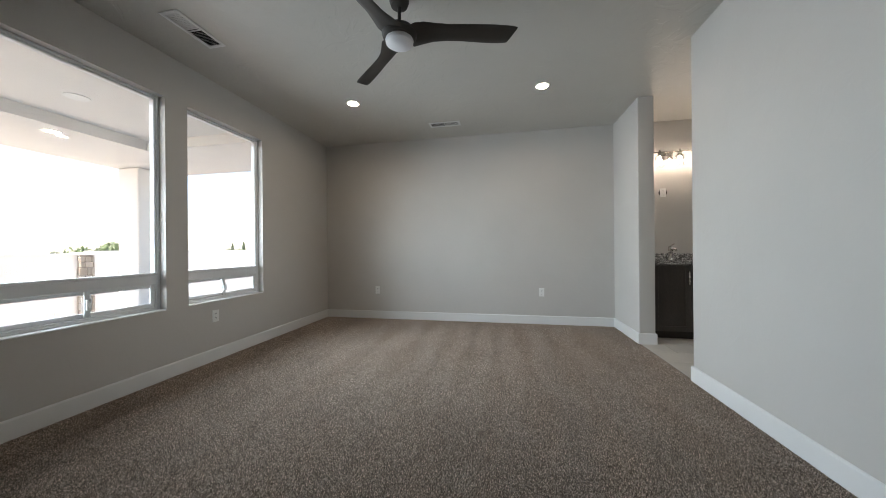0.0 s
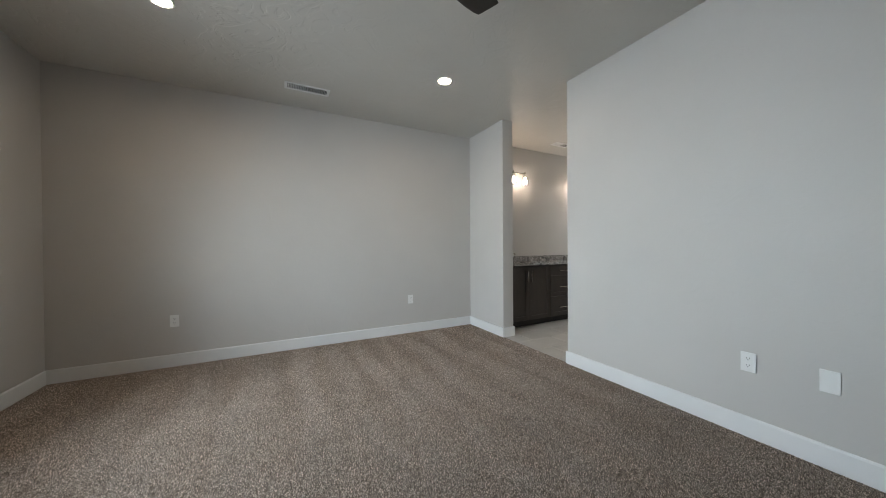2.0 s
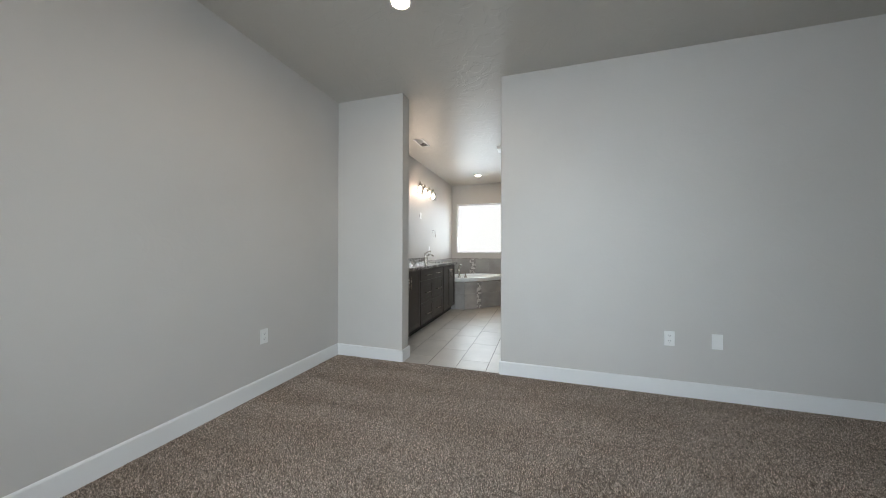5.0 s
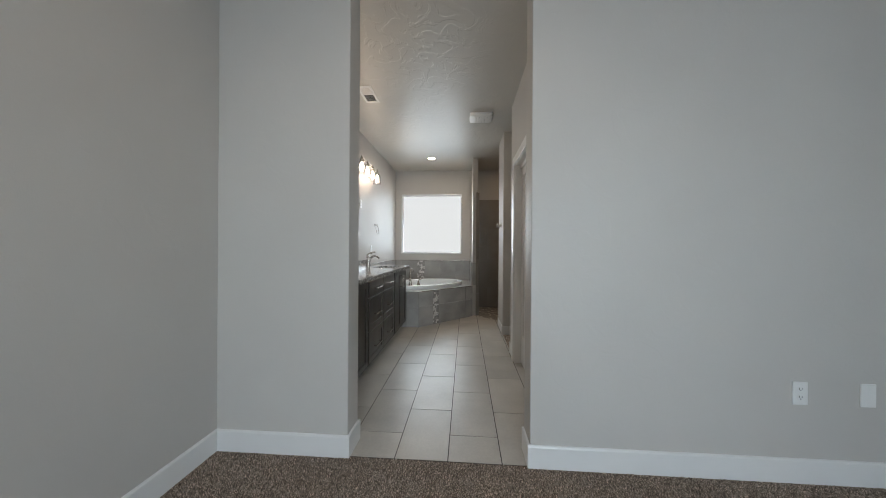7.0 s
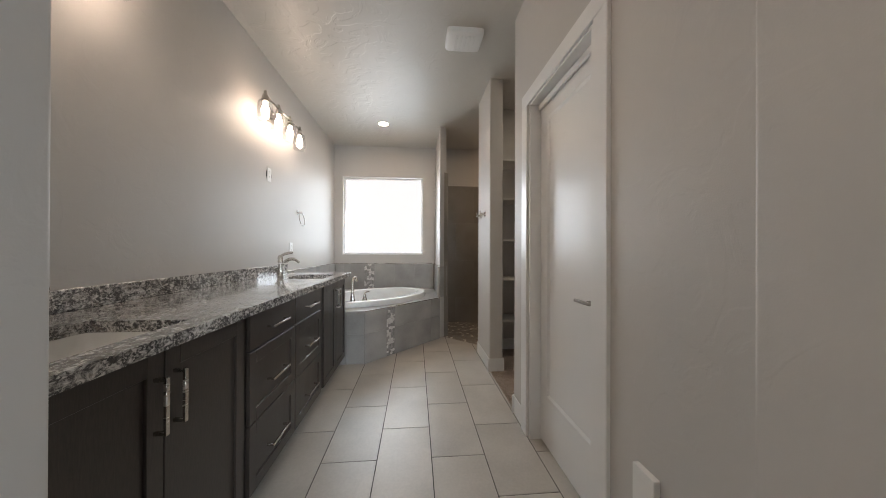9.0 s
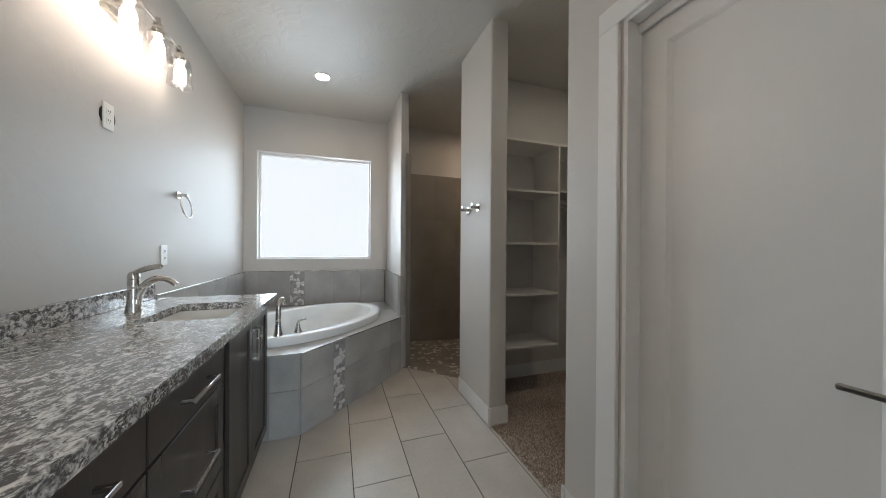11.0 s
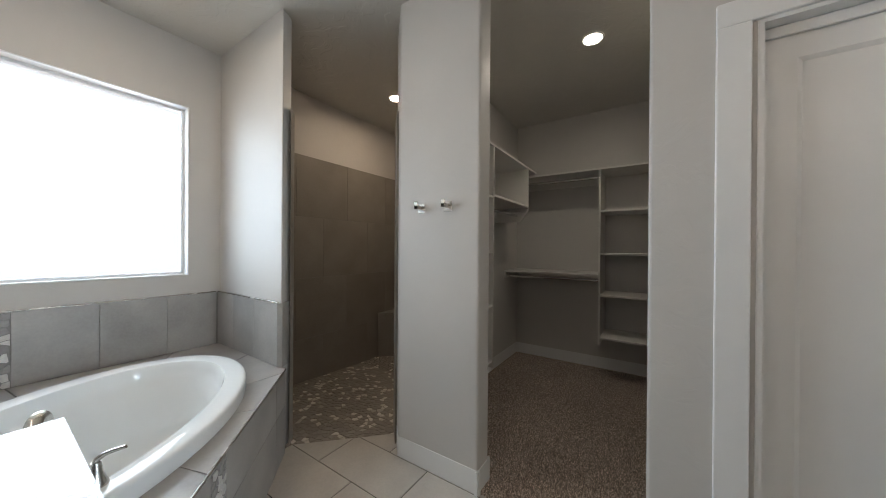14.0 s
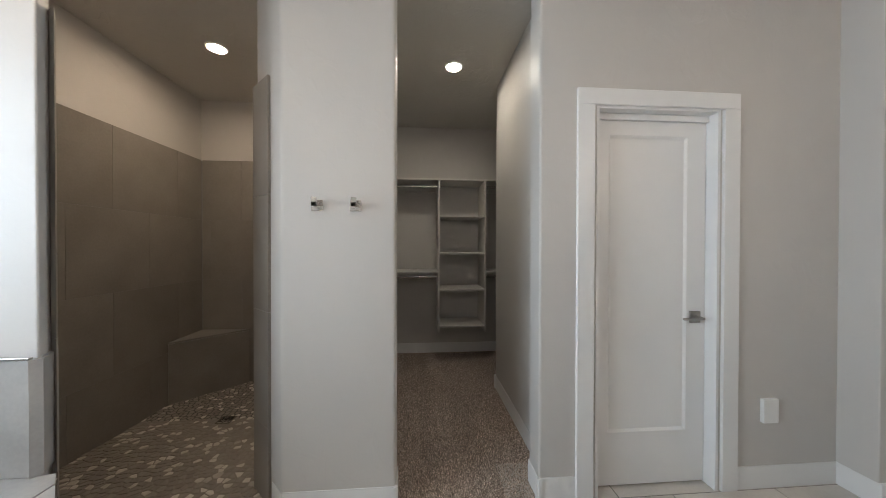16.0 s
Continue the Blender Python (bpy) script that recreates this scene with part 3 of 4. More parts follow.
for r in ((DOOR[0] - 0.001, LX0 - 0.003, 0, DOOR[2]), (LX1 + 0.0006, DOOR[1] + 0.001, 0, DOOR[2]), (LX0 - 0.003, LX1 + 0.003, LZ + 0.003, DOOR[2] + 0.001)):
    box(bm, r[0], r[1], 3.195, S_BATH + 0.004, r[2], r[3])
box(bm, LX0 - 0.003, LX1 + 0.003, LY + 0.004, LY + 0.018, LZ - 0.032, LZ + 0.003, 0.002)
part("door_jamb", bm, white_trim, d)
lever = part("door_handle", box(bmesh.new(), 2.678, 2.744, LY, LY + 0.010, 0.898, 0.964, 0.003), satin_nickel, d, "satin nickel lever on a square plate", True)
bm = bmesh.new()
tube(bm, [(2.711, LY + 0.008, 0.931), (2.711, LY + 0.045, 0.931)], 0.011)
box(bm, 2.690, 2.815, LY + 0.040, LY + 0.052, 0.922, 0.936, 0.003)
part("lever", bm, satin_nickel, lever, "", True)


# ---------------------------------------------------------------- bedroom things
def downlight(x, y, lens=can_lens, size=0.06):
    t = thing("downlight", "round recessed ceiling light with a white trim ring, switched on", "ceiling light", pose(x, y, H), "downlights")
    part("trim_ring", lathe(bmesh.new(), [(size, 0.0005), (size + 0.014, 0.0005), (size + 0.012, -0.007), (size + 0.002, -0.010), (size - 0.004, -0.005)], 32, cap0=False, cap1=False), white_plastic, t, "", True)
    part("lens", lathe(bmesh.new(), [(size, 0.001), (size, -0.004), (size * 0.6, -0.006)], 32), lens, t, "glowing warm lens", True)


for x, y in ((-1.449, 3.986), (0.66, 4.03), (5.526, 4.47)):
    downlight(x, y)
downlight(3.965, 2.37, closet_lens)
downlight(5.743, 2.469, amber_lens)


def ceiling_vent(x, y, length, width, turn=0.0, slats=24):
    t = thing("ceiling_vent", "white metal ceiling register with two banks of slats", "vent", pose(x, y, H, 0, 0, turn), "ceiling registers")
    part("backing", boxes((-length / 2 + 0.02, length / 2 - 0.02, -width / 2 + 0.02, width / 2 - 0.02, -0.002, 0.001)), black_gap, t)
    bm = bmesh.new()
    L, Wd = length / 2, width / 2
    b = 0.026
    for r in ((-L, L, -Wd, -Wd + b), (-L, L, Wd - b, Wd), (-L, -L + b, -Wd + b, Wd - b), (L - b, L, -Wd + b, Wd - b), (-0.006, 0.006, -Wd + b, Wd - b)):
        box(bm, *r, -0.008, -0.001, bevel=0.002)
    part("frame", bm, white_trim, t)
    step = (length - 2 * b) / slats
    proto = None
    for k in range(slats):
        px = -L + b + (k + 0.5) * step
        if abs(px) < 0.008:
            continue
        lean = 0.5 if px < 0 else -0.5
        if proto is None or lean < 0 < proto[1] or proto[1] < 0 < lean:
            bm = bmesh.new()
            loft(bm, [[(-0.0035 * lean * 2 - 0.0006, yy, -0.001), (-0.0035 * lean * 2 + 0.0006, yy, -0.001), (0.0035 * lean * 2 + 0.0006, yy, -0.008), (0.0035 * lean * 2 - 0.0006, yy, -0.008)] for yy in (-Wd + b, Wd - b)])
            ob = part("slat", bm, white_trim, t)
            proto = (ob, lean)
        else:
            ob = proto[0].copy()
            scene.collection.objects.link(ob)
        ob.location = (px, 0, 0)
    # Thin white bar modelled in place of a streak of light by the slats.
    part("light_streak_bar", box(bmesh.new(), 0.02, 0.10, Wd - 0.03, Wd - 0.026, -0.012, -0.009), white_trim, t).matrix_basis = pose(0, 0.01, 0, 0, 0, 12)
    return t


ceiling_vent(-0.518, 4.79, 0.42, 0.15)
ceiling_vent(-2.07, 2.635, 0.40, 0.16, 90)
ceiling_vent(3.22, 4.885, 0.34, 0.15, 0, 18)

fan = thing("ceiling_fan", "dark brown three-blade ceiling fan with a white light globe", "ceiling fan", pose(-0.43, 2.645, 2.508))
part("canopy", lathe(bmesh.new(), [(0.02, 0.205), (0.055, 0.215), (0.066, 0.245), (0.066, 0.27)], 32), fan_brown, fan, "", True)
part("downrod", lathe(bmesh.new(), [(0.012, 0.04), (0.012, 0.22)], 16), fan_brown, fan, "", True)
part("motor_housing", lathe(bmesh.new(), [(0.03, 0.092), (0.06, 0.082), (0.105, 0.050), (0.118, 0.020), (0.108, -0.004), (0.092, -0.012)], 40), fan_brown, fan, "", True)
part("light_globe", lathe(bmesh.new(), [(0.088, -0.006), (0.094, -0.018), (0.090, -0.036), (0.066, -0.050), (0.03, -0.056), (0.004, -0.057)], 40), fan_globe_mat, fan, "unlit white globe", True)
blade = None
for a in (14.5, 134.5, 254.5):
    if blade is None:
        bm = bmesh.new()
        loops = []
        for r, chord, shift, lift, twist in ((0.045, 0.150, -0.004, 0.022, 6), (0.10, 0.190, -0.008, 0.030, 10), (0.16, 0.165, -0.016, 0.038, 15), (0.23, 0.132, -0.022, 0.042, 18), (0.32, 0.118, -0.024, 0.043, 18), (0.42, 0.122, -0.022, 0.047, 17), (0.53, 0.132, -0.018, 0.049, 16), (0.64, 0.138, -0.014, 0.051, 15), (0.73, 0.132, -0.010, 0.053, 14), (0.765, 0.118, -0.008, 0.054, 14)):
            loop = []
            for u, th in ((-0.5, 0.0), (-0.46, 0.0045), (-0.2, 0.006), (0.2, 0.006), (0.46, 0.0045), (0.5, 0.0), (0.46, -0.0045), (0.2, -0.006), (-0.2, -0.006), (-0.46, -0.0045)):
                y, z = u * chord, th
                s, c = math.sin(radians(-twist)), math.cos(radians(twist))
                loop.append((r + (-0.05 * u if r > 0.7 else 0), y * c - z * s + shift, y * s + z * c + lift - 0.01))
            loops.append(loop)
        loft(bm, loops)
        blade = part("blade", bm, fan_brown, fan, "", True)
        ob = blade
    else:
        ob = blade.copy()
        scene.collection.objects.link(ob)
    ob.rotation_euler = (0, 0, radians(a))


def wall_plate(name, m, label, category, face="outlet", size=(0.072, 0.118), hole=False, depth=0.007):
    """A wall plate whose front looks along -y before the pose m."""
    t = thing(name, label, category, m, "wall plates")
    w, h = size[0] / 2, size[1] / 2
    part("cover_plate", box(bmesh.new(), -w, w, -depth, -0.0005, -h, h, 0.003, 2), white_plastic, t)
    if hole:
        bm = bmesh.new()
        loft(bm, [[(0.052 * math.cos(a) , yy, 0.046 * math.sin(a)) for a in (2 * math.pi * i / 24 for i in range(24))] for yy in (-0.002, -0.0004)])
        part("wall_cutout", bm, black_gap, t, "dark round cut-out behind the plate")
    if face == "outlet":
        for z in (-0.021, 0.021):
            bm = bmesh.new()
            pts = rounded([(-0.0165, z - 0.014), (0.0165, z - 0.014), (0.0165, z + 0.014), (-0.0165, z + 0.014)], 0.007)
            loft(bm, [[(x, yy, zz) for x, zz in pts] for yy in (-0.006, -0.0085)])
            s = part("socket", bm, white_plastic, t)
            bm = bmesh.new()
            for x in (-0.006, 0.006):
                box(bm, x - 0.0012, x + 0.0012, -0.009, -0.0075, z - 0.001, z + 0.008)
            box(bm, -0.002, 0.002, -0.009, -0.0075, z - 0.009, z - 0.005)
            part("slots", bm, black_gap, s)
    else:
        part("screw", box(bmesh.new(), -0.003, 0.003, -depth - 0.0008, -depth + 0.001, 0.038, 0.044, 0.001), white_plastic, t)
    return t


OUT = "white duplex outlet on the greige wall"
wall_plate("wall_outlet", pose(-1.719, N_BED, 0.452), OUT, "outlet")
wall_plate("wall_outlet", pose(0.782, N_BED, 0.457), OUT, "outlet")
wall_plate("wall_outlet", pose(E_BED, 2.160, 0.456, 0, 0, -90), OUT, "outlet")
wall_plate("wall_plate", pose(E_BED, 1.843, 0.456, 0, 0, -90), "blank white plate on the greige wall", "wall plate", "blank")
wall_plate("wall_outlet", pose(W_BED, 3.271, 0.443, 0, 0, 90), "white duplex outlet under the bedroom window", "outlet")
wall_plate("wall_outlet", pose(4.274, N_BATH, 1.80), "white outlet over a rough round cut-out above the vanity", "outlet", hole=True)
wall_plate("wall_outlet", pose(2.365, N_BATH, 1.825), "white outlet over a rough round cut-out above the vanity", "outlet", hole=True)
wall_plate("wall_outlet", pose(4.755, N_BATH, 1.165), "white duplex outlet above the counter's end", "outlet")
wall_plate("wall_plate", pose(2.338, S_BATH, 0.43, 0, 0, 180), "deep blank white cover box beside the white door", "wall plate", "blank", (0.088, 0.130), depth=0.022)


# ---------------------------------------------------------------- bathroom: vanity
FRONT = 4.756


def shaker(bm, x0, x1, z0, z1, rail=0.055, y=FRONT):
    for r in ((x0, x0 + rail, z0, z1), (x1 - rail, x1, z0, z1), (x0 + rail, x1 - rail, z0, z0 + rail), (x0 + rail, x1 - rail, z1 - rail, z1)):
        box(bm, r[0], r[1], y - 0.019, y - 0.001, r[2], r[3], bevel=0.0015)
    box(bm, x0 + rail - 0.002, x1 - rail + 0.002, y - 0.010, y - 0.002, z0 + rail - 0.002, z1 - rail + 0.002)
    return bm


def bar_pull(parent, x, z, upright, length=0.155):
    bm = bmesh.new()
    y = FRONT - 0.019
    for s in (-0.46, 0.46):
        p = (x, z + s * length) if upright else (x + s * length, z)
        box(bm, p[0] - 0.005, p[0] + 0.005, y - 0.030, y, p[1] - 0.005, p[1] + 0.005, bevel=0.001)
    h = length / 2
    if upright:
        box(bm, x - 0.006, x + 0.006, y - 0.036, y - 0.026, z - h, z + h, bevel=0.002)
    else:
        box(bm, x - h, x + h, y - 0.036, y - 0.026, z - 0.006, z + 0.006, bevel=0.002)
    part("handle", bm, nickel, parent, "brushed nickel bar pull", True)


def cabinet_body(name, x0, x1, label):
    t = thing(name, label, "cabinet", pose(0, 0, 0), "vanity cabinets")
    part("body", boxes((x0, x0 + 0.018, FRONT, N_BATH - 0.002, 0.095, 0.888), (x1 - 0.018, x1, FRONT, N_BATH - 0.002, 0.095, 0.888), (x0 + 0.018, x1 - 0.018, FRONT, N_BATH - 0.002, 0.095, 0.113),
                       (x0 + 0.018, x1 - 0.018, N_BATH - 0.014, N_BATH - 0.002, 0.113, 0.888), (x0 + 0.018, x1 - 0.018, FRONT, FRONT + 0.012, 0.113, 0.888)), espresso, t)
    part("toe_kick", boxes((x0, x1, FRONT + 0.065, FRONT + 0.085, 0.0, 0.095)), espresso_shaded, t)
    return t


for x0, x1, mid in ((1.917, 2.818, 2.39), (3.832, 4.622, 4.24)):
    c = cabinet_body("sink_cabinet", x0, x1, "espresso-stained sink cabinet with two shaker doors and bar pulls")
    a, b = (max(x0 + 0.03, 2 * mid - x1 + 0.028), min(x1 - 0.028, x1 - 0.028))
    for u, w_, hx in ((a, mid - 0.002, mid - 0.034), (mid + 0.002, b, mid + 0.034)):
        door = part("cabinet_door", shaker(bmesh.new(), u, w_, 0.105, 0.872), espresso, c)
        bar_pull(door, hx, 0.733, True)
c = cabinet_body("drawer_cabinet", 2.819, 3.831, "espresso-stained drawer cabinet with six drawers and bar pulls")
for x0, x1 in ((2.834, 3.322), (3.332, 3.818)):
    for z0, z1, flat in ((0.722, 0.872, True), (0.408, 0.714, False), (0.105, 0.400, False)):
        bm = box(bmesh.new(), x0, x1, FRONT - 0.019, FRONT - 0.001, z0, z1, 0.002) if flat else shaker(bmesh.new(), x0, x1, z0, z1)
        drawer = part("drawer_front", bm, espresso, c)
        bar_pull(drawer, (x0 + x1) / 2, (z0 + z1) / 2 - (0.004 if flat else 0.016), False, 0.19)

SINKS = ((2.105, 2.535), (3.955, 4.375))
SY0, SY1, CT = 4.772, 5.082, 0.926
counter = thing("countertop", "speckled grey and black granite countertop with polished edges", "countertop", pose(0, 0, 0))
CX, CY0, CY1 = (1.918, 4.642), 4.692, 5.318
bm = bmesh.new()
xs = [CX[0], *SINKS[0], *SINKS[1], CX[1]]
for a, b in ((xs[0], xs[1]), (xs[2], xs[3]), (xs[4], xs[5])):
    box(bm, a, b, CY0, CY1, CT - 0.036, CT)
for a, b in SINKS:
    box(bm, a, b, CY0, SY0, CT - 0.036, CT)
    box(bm, a, b, SY1, CY1, CT - 0.036, CT)
bmesh.ops.remove_doubles(bm, verts=bm.verts, dist=0.0005)
top = part("slab", bm, granite, counter)
part("backsplash", box(bmesh.new(), CX[0], 4.625, 5.298, CY1, CT + 0.0005, CT + 0.082, 0.002), granite, counter)

for x0, x1 in SINKS:
    s = thing("undermount_sink", "white rectangular undermount sink in the granite counter", "sink", pose((x0 + x1) / 2, (SY0 + SY1) / 2, CT - 0.036), "vanity sinks")
    hx, hy = (x1 - x0) / 2, (SY1 - SY0) / 2
    bm = bmesh.new()
    loops = []
    for grow, z, rad in ((0.02, 0.0, 0.03), (0.003, 0.0, 0.03), (-0.002, -0.02, 0.035), (-0.012, -0.09, 0.05), (-0.035, -0.125, 0.06), (-0.09, -0.138, 0.06), (-0.135, -0.142, 0.015)):
        a, b = hx + grow, hy + grow
        loops.append([(x, y, z - 0.0015) for x, y in rounded([(-a, -b), (a, -b), (a, b), (-a, b)], rad, None, 4)])
    loft(bm, loops, cap0=False)
    part("basin", bm, porcelain, s, "", True)
    part("drain", lathe(bmesh.new(), [(0.022, -0.143), (0.022, -0.139), (0.018, -0.137), (0.004, -0.138)], 20), chrome, s, "", True)


def basin_faucet(x, y):
    t = thing("sink_faucet", "brushed nickel single-lever faucet with an arched spout", "faucet", pose(x, y, CT), "sink faucets")
    part("body", lathe(bmesh.new(), [(0.030, 0.0), (0.030, 0.004), (0.027, 0.014), (0.0235, 0.045), (0.0215, 0.09), (0.0220, 0.132), (0.0205, 0.143)], 24), nickel, t, "", True)
    path = curve([(0, -0.006, 0.012), (0, -0.013, 0.062), (0, -0.034, 0.112), (0, -0.074, 0.144), (0, -0.118, 0.142), (0, -0.156, 0.116)], 8)
    n = len(path) - 1
    part("spout", tube(bmesh.new(), path, [0.0215 - 0.0105 * (i / n) ** 0.7 for i in range(n + 1)], 16), nickel, t, "", True)
    hd = part("lever_base", lathe(bmesh.new(), [(0.0215, 0.145), (0.0222, 0.150), (0.021, 0.164), (0.015, 0.176), (0.006, 0.180)], 20), nickel, t, "", True)
    path = curve([(0, 0.008, 0.166), (0, -0.026, 0.184), (0, -0.066, 0.197), (0, -0.104, 0.201)], 8)
    n = len(path) - 1
    part("lever", tube(bmesh.new(), path, [0.011 + 0.005 * math.sin(math.pi * i / n) if i < n else 0.004 for i in range(n + 1)], 12, 0.45), nickel, hd, "", True)
    part("lift_rod", tube(tube(bmesh.new(), [(0, 0.020, 0.03), (0, 0.036, 0.062)], 0.003, 8), [(0, 0.034, 0.060), (0, 0.040, 0.072)], [0.006, 0.007], 10), nickel, t, "", True)


basin_faucet(2.385, 5.19)
basin_faucet(4.205, 5.19)


def vanity_light(x, z):
    t = thing("vanity_light", "four-light brushed nickel vanity bar with clear glass shades", "wall light", pose(x, N_BATH, z), "vanity lights")
    part("back_plate", box(bmesh.new(), -0.085, 0.085, -0.028, -0.001, -0.055, 0.055, 0.008, 2), nickel, t, "", True)
    part("bar", box(tube(bmesh.new(), [(0, -0.02, 0.03), (0, -0.12, 0.03)], 0.010), -0.36, 0.36, -0.126, -0.112, 0.023, 0.037, 0.003), nickel, t, "", True)
    for k in range(4):
        bx = (k - 1.5) * 0.234
        a = part("socket", lathe(bmesh.new(), [(0.010, 0.062), (0.012, 0.04), (0.022, 0.020), (0.027, -0.010), (0.027, -0.026)], 20, bx, -0.12), nickel, t, "", True)
        g = part("shade", lathe(bmesh.new(), [(0.027, -0.012), (0.048, -0.022), (0.053, -0.045), (0.056, -0.11), (0.061, -0.165), (0.059, -0.165), (0.054, -0.11), (0.051, -0.046), (0.046, -0.025), (0.027, -0.015)], 28, bx, -0.12, False, False), shade_glass, a, "clear glass shade", True)
        g.visible_shadow = False
        part("bulb", lathe(bmesh.new(), [(0.011, -0.026), (0.014, -0.045), (0.026, -0.075), (0.029, -0.095), (0.024, -0.115), (0.012, -0.125), (0.002, -0.127)], 18, bx, -0.12), bulb_glow, a, "glowing warm bulb", True)


vanity_light(2.395, 2.31)
vanity_light(4.30, 2.31)

t = thing("towel_ring", "brushed nickel towel ring on a square post", "towel ring", pose(4.925, N_BATH, 1.55))
part("post", box(box(bmesh.new(), -0.022, 0.022, -0.010, -0.0005, -0.022, 0.022, 0.002), -0.009, 0.009, -0.058, -0.009, -0.010, 0.010, 0.002), nickel, t)
part("ring", tube(bmesh.new(), [(0.075 * math.sin(a), -0.050 + 0.012 * math.cos(a), -0.072 + 0.072 * math.cos(a)) for a in (2 * math.pi * i / 40 for i in range(41))], 0.0045, 10), nickel, t, "", True)

for x in (4.554, 4.738):
    t = thing("robe_hook", "square brushed nickel robe hook on the wall pier", "hook", pose(x, S_BATH, 1.52), "robe hooks")
    part("back_plate", box(bmesh.new(), -0.027, 0.027, 0.0005, 0.006, -0.027, 0.027, 0.0015), nickel, t)
    part("arm", box(box(bmesh.new(), -0.013, 0.013, 0.006, 0.056, -0.012, 0.012, 0.002), -0.013, 0.013, 0.050, 0.056, -0.010, 0.034, 0.0015), nickel, t)

t = thing("exhaust_fan", "white square bathroom exhaust fan cover on the ceiling", "exhaust fan", pose(3.824, 3.682, H))
bm = bmesh.new()
loft(bm, [[(x, y, z) for x, y in rounded([(-a * 0.85, -a), (a * 0.85, -a), (a * 0.85, a), (-a * 0.85, a)], 0.035, None, 5)] for a, z in ((0.138, -0.0005), (0.138, -0.022), (0.132, -0.036), (0.112, -0.042))])
part("cover", bm, white_plastic, t, "", True)
bm = bmesh.new()
for k in range(5):
    box(bm, -0.08, 0.08, -0.064 + k * 0.032 - 0.010, -0.064 + k * 0.032 + 0.010, -0.0455, -0.0422, 0.001)
part("grille", bm, white_plastic, t)

# ---------------------------------------------------------------- bathroom: tub and surround
DECK = 0.535
deck_line = [(4.650, 4.556), (5.50, 3.742)]
bm = prism(bmesh.new(), [(4.651, 5.315), (4.651, 4.557), (5.50, 3.743), (5.52, 3.765), (4.675, 4.567), (4.675, 5.315)], 0, DECK - 0.012)
tub_base = structure("tub_deck", bm, tile_grout, "grey tiled tub deck with an angled front", "tub deck")
VC, UC, TA, TB = 7.104, 0.628, 0.787, 0.514
cx, cy = (VC + UC) / math.sqrt(2), (VC - UC) / math.sqrt(2)
tub = thing("bathtub", "glossy white oval drop-in bathtub in a grey tiled deck", "bathtub", pose(cx, cy, DECK, 0, 0, -45))
bm = bmesh.new()
loops = []
for da, z in ((-0.010, -0.004), (0.0, 0.002), (0.0, 0.048), (-0.003, 0.057), (-0.010, 0.062), (-0.022, 0.064), (-0.088, 0.062), (-0.098, 0.058), (-0.104, 0.046), (-0.110, 0.010), (-0.120, -0.035), (-0.128, -0.042), (-0.148, -0.14), (-0.170, -0.25), (-0.20, -0.34), (-0.26, -0.385), (-0.36, -0.395)):
    loops.append(circle(TA + da, z, 64, 0, 0, TB + da))
loft(bm, loops, cap0=False)
part("shell", bm, acrylic, tub, "", True)
part("overflow", lathe(bmesh.new(), [(0.03, 0.0), (0.03, 0.006), (0.02, 0.009), (0.002, 0.009)], 20), chrome, tub, "", True).matrix_basis = pose(0.0, TB - 0.125, -0.14, 74)
part("drain", lathe(bmesh.new(), [(0.03, -0.394), (0.03, -0.389), (0.02, -0.387), (0.002, -0.387)], 20), chrome, tub, "", True)


bm = bmesh.new()
a, b = Vector((4.640, 4.552)), Vector((5.496, 3.732))
n = Vector((-0.692, -0.722)) * 0.004
prism(bm, [a, b, b + n, a + n], DECK - 0.009, DECK + 0.0008)
part("edge_trim", bm, nickel, tub_base, "thin metal trim along the deck edge")


def place_front(u, v, h):
    """Along the angled front of the tub deck."""
    a, b = Vector((4.650, 4.556)), Vector((5.50, 3.742))
    d = (b - a).normalized()
    n = Vector((d.y, -d.x))
    q = a + d * u + n * (h - 0.001)
    return q.x, q.y, v


FL = (Vector(deck_line[1]) - Vector(deck_line[0])).length
mos0, mos1 = 0.285, 0.400
tile_field(tub_base, "tile", 0, 0, place_front, wall_tile_mat, [0.0, mos0, mos1, 1.01, FL + 0.012], [0.0, 0.30, DECK - 0.004], skip=(1,))
tile_field(tub_base, "tile", 0, 0, lambda u, v, h: (4.651 - h, 4.735 - u, v), wall_tile_mat, [0.0, 0.176], [0.0, 0.30, DECK - 0.004])
for poly in broken_stones(mos1 - mos0, DECK - 0.006, 0.031, 0.004, 5):
    part("stone", slab_piece(bmesh.new(), poly, lambda u, v, h: place_front(mos0 + u, v, h), 0.0075), grey_stones, tub_base)


deck_outline = [(4.641, 5.30), (4.641, 4.551), (5.494, 3.735), (5.55, 3.747), (6.418, 3.747), (6.418, 5.30)]


def deck_reach(a):
    """How far the deck reaches from the tub's middle in the direction a."""
    dx, dy = math.cos(a), math.sin(a)
    best = 9.0
    for p, q in zip(deck_outline, [*deck_outline[1:], deck_outline[0]]):
        ex, ey = q[0] - p[0], q[1] - p[1]
        den = dx * ey - dy * ex
        if abs(den) > 1e-9:
            s = ((p[0] - cx) * ey - (p[1] - cy) * ex) / den
            u = ((p[0] - cx) * dy - (p[1] - cy) * dx) / den
            if s > 0 and -1e-6 <= u <= 1 + 1e-6:
                best = min(best, s)
    return best


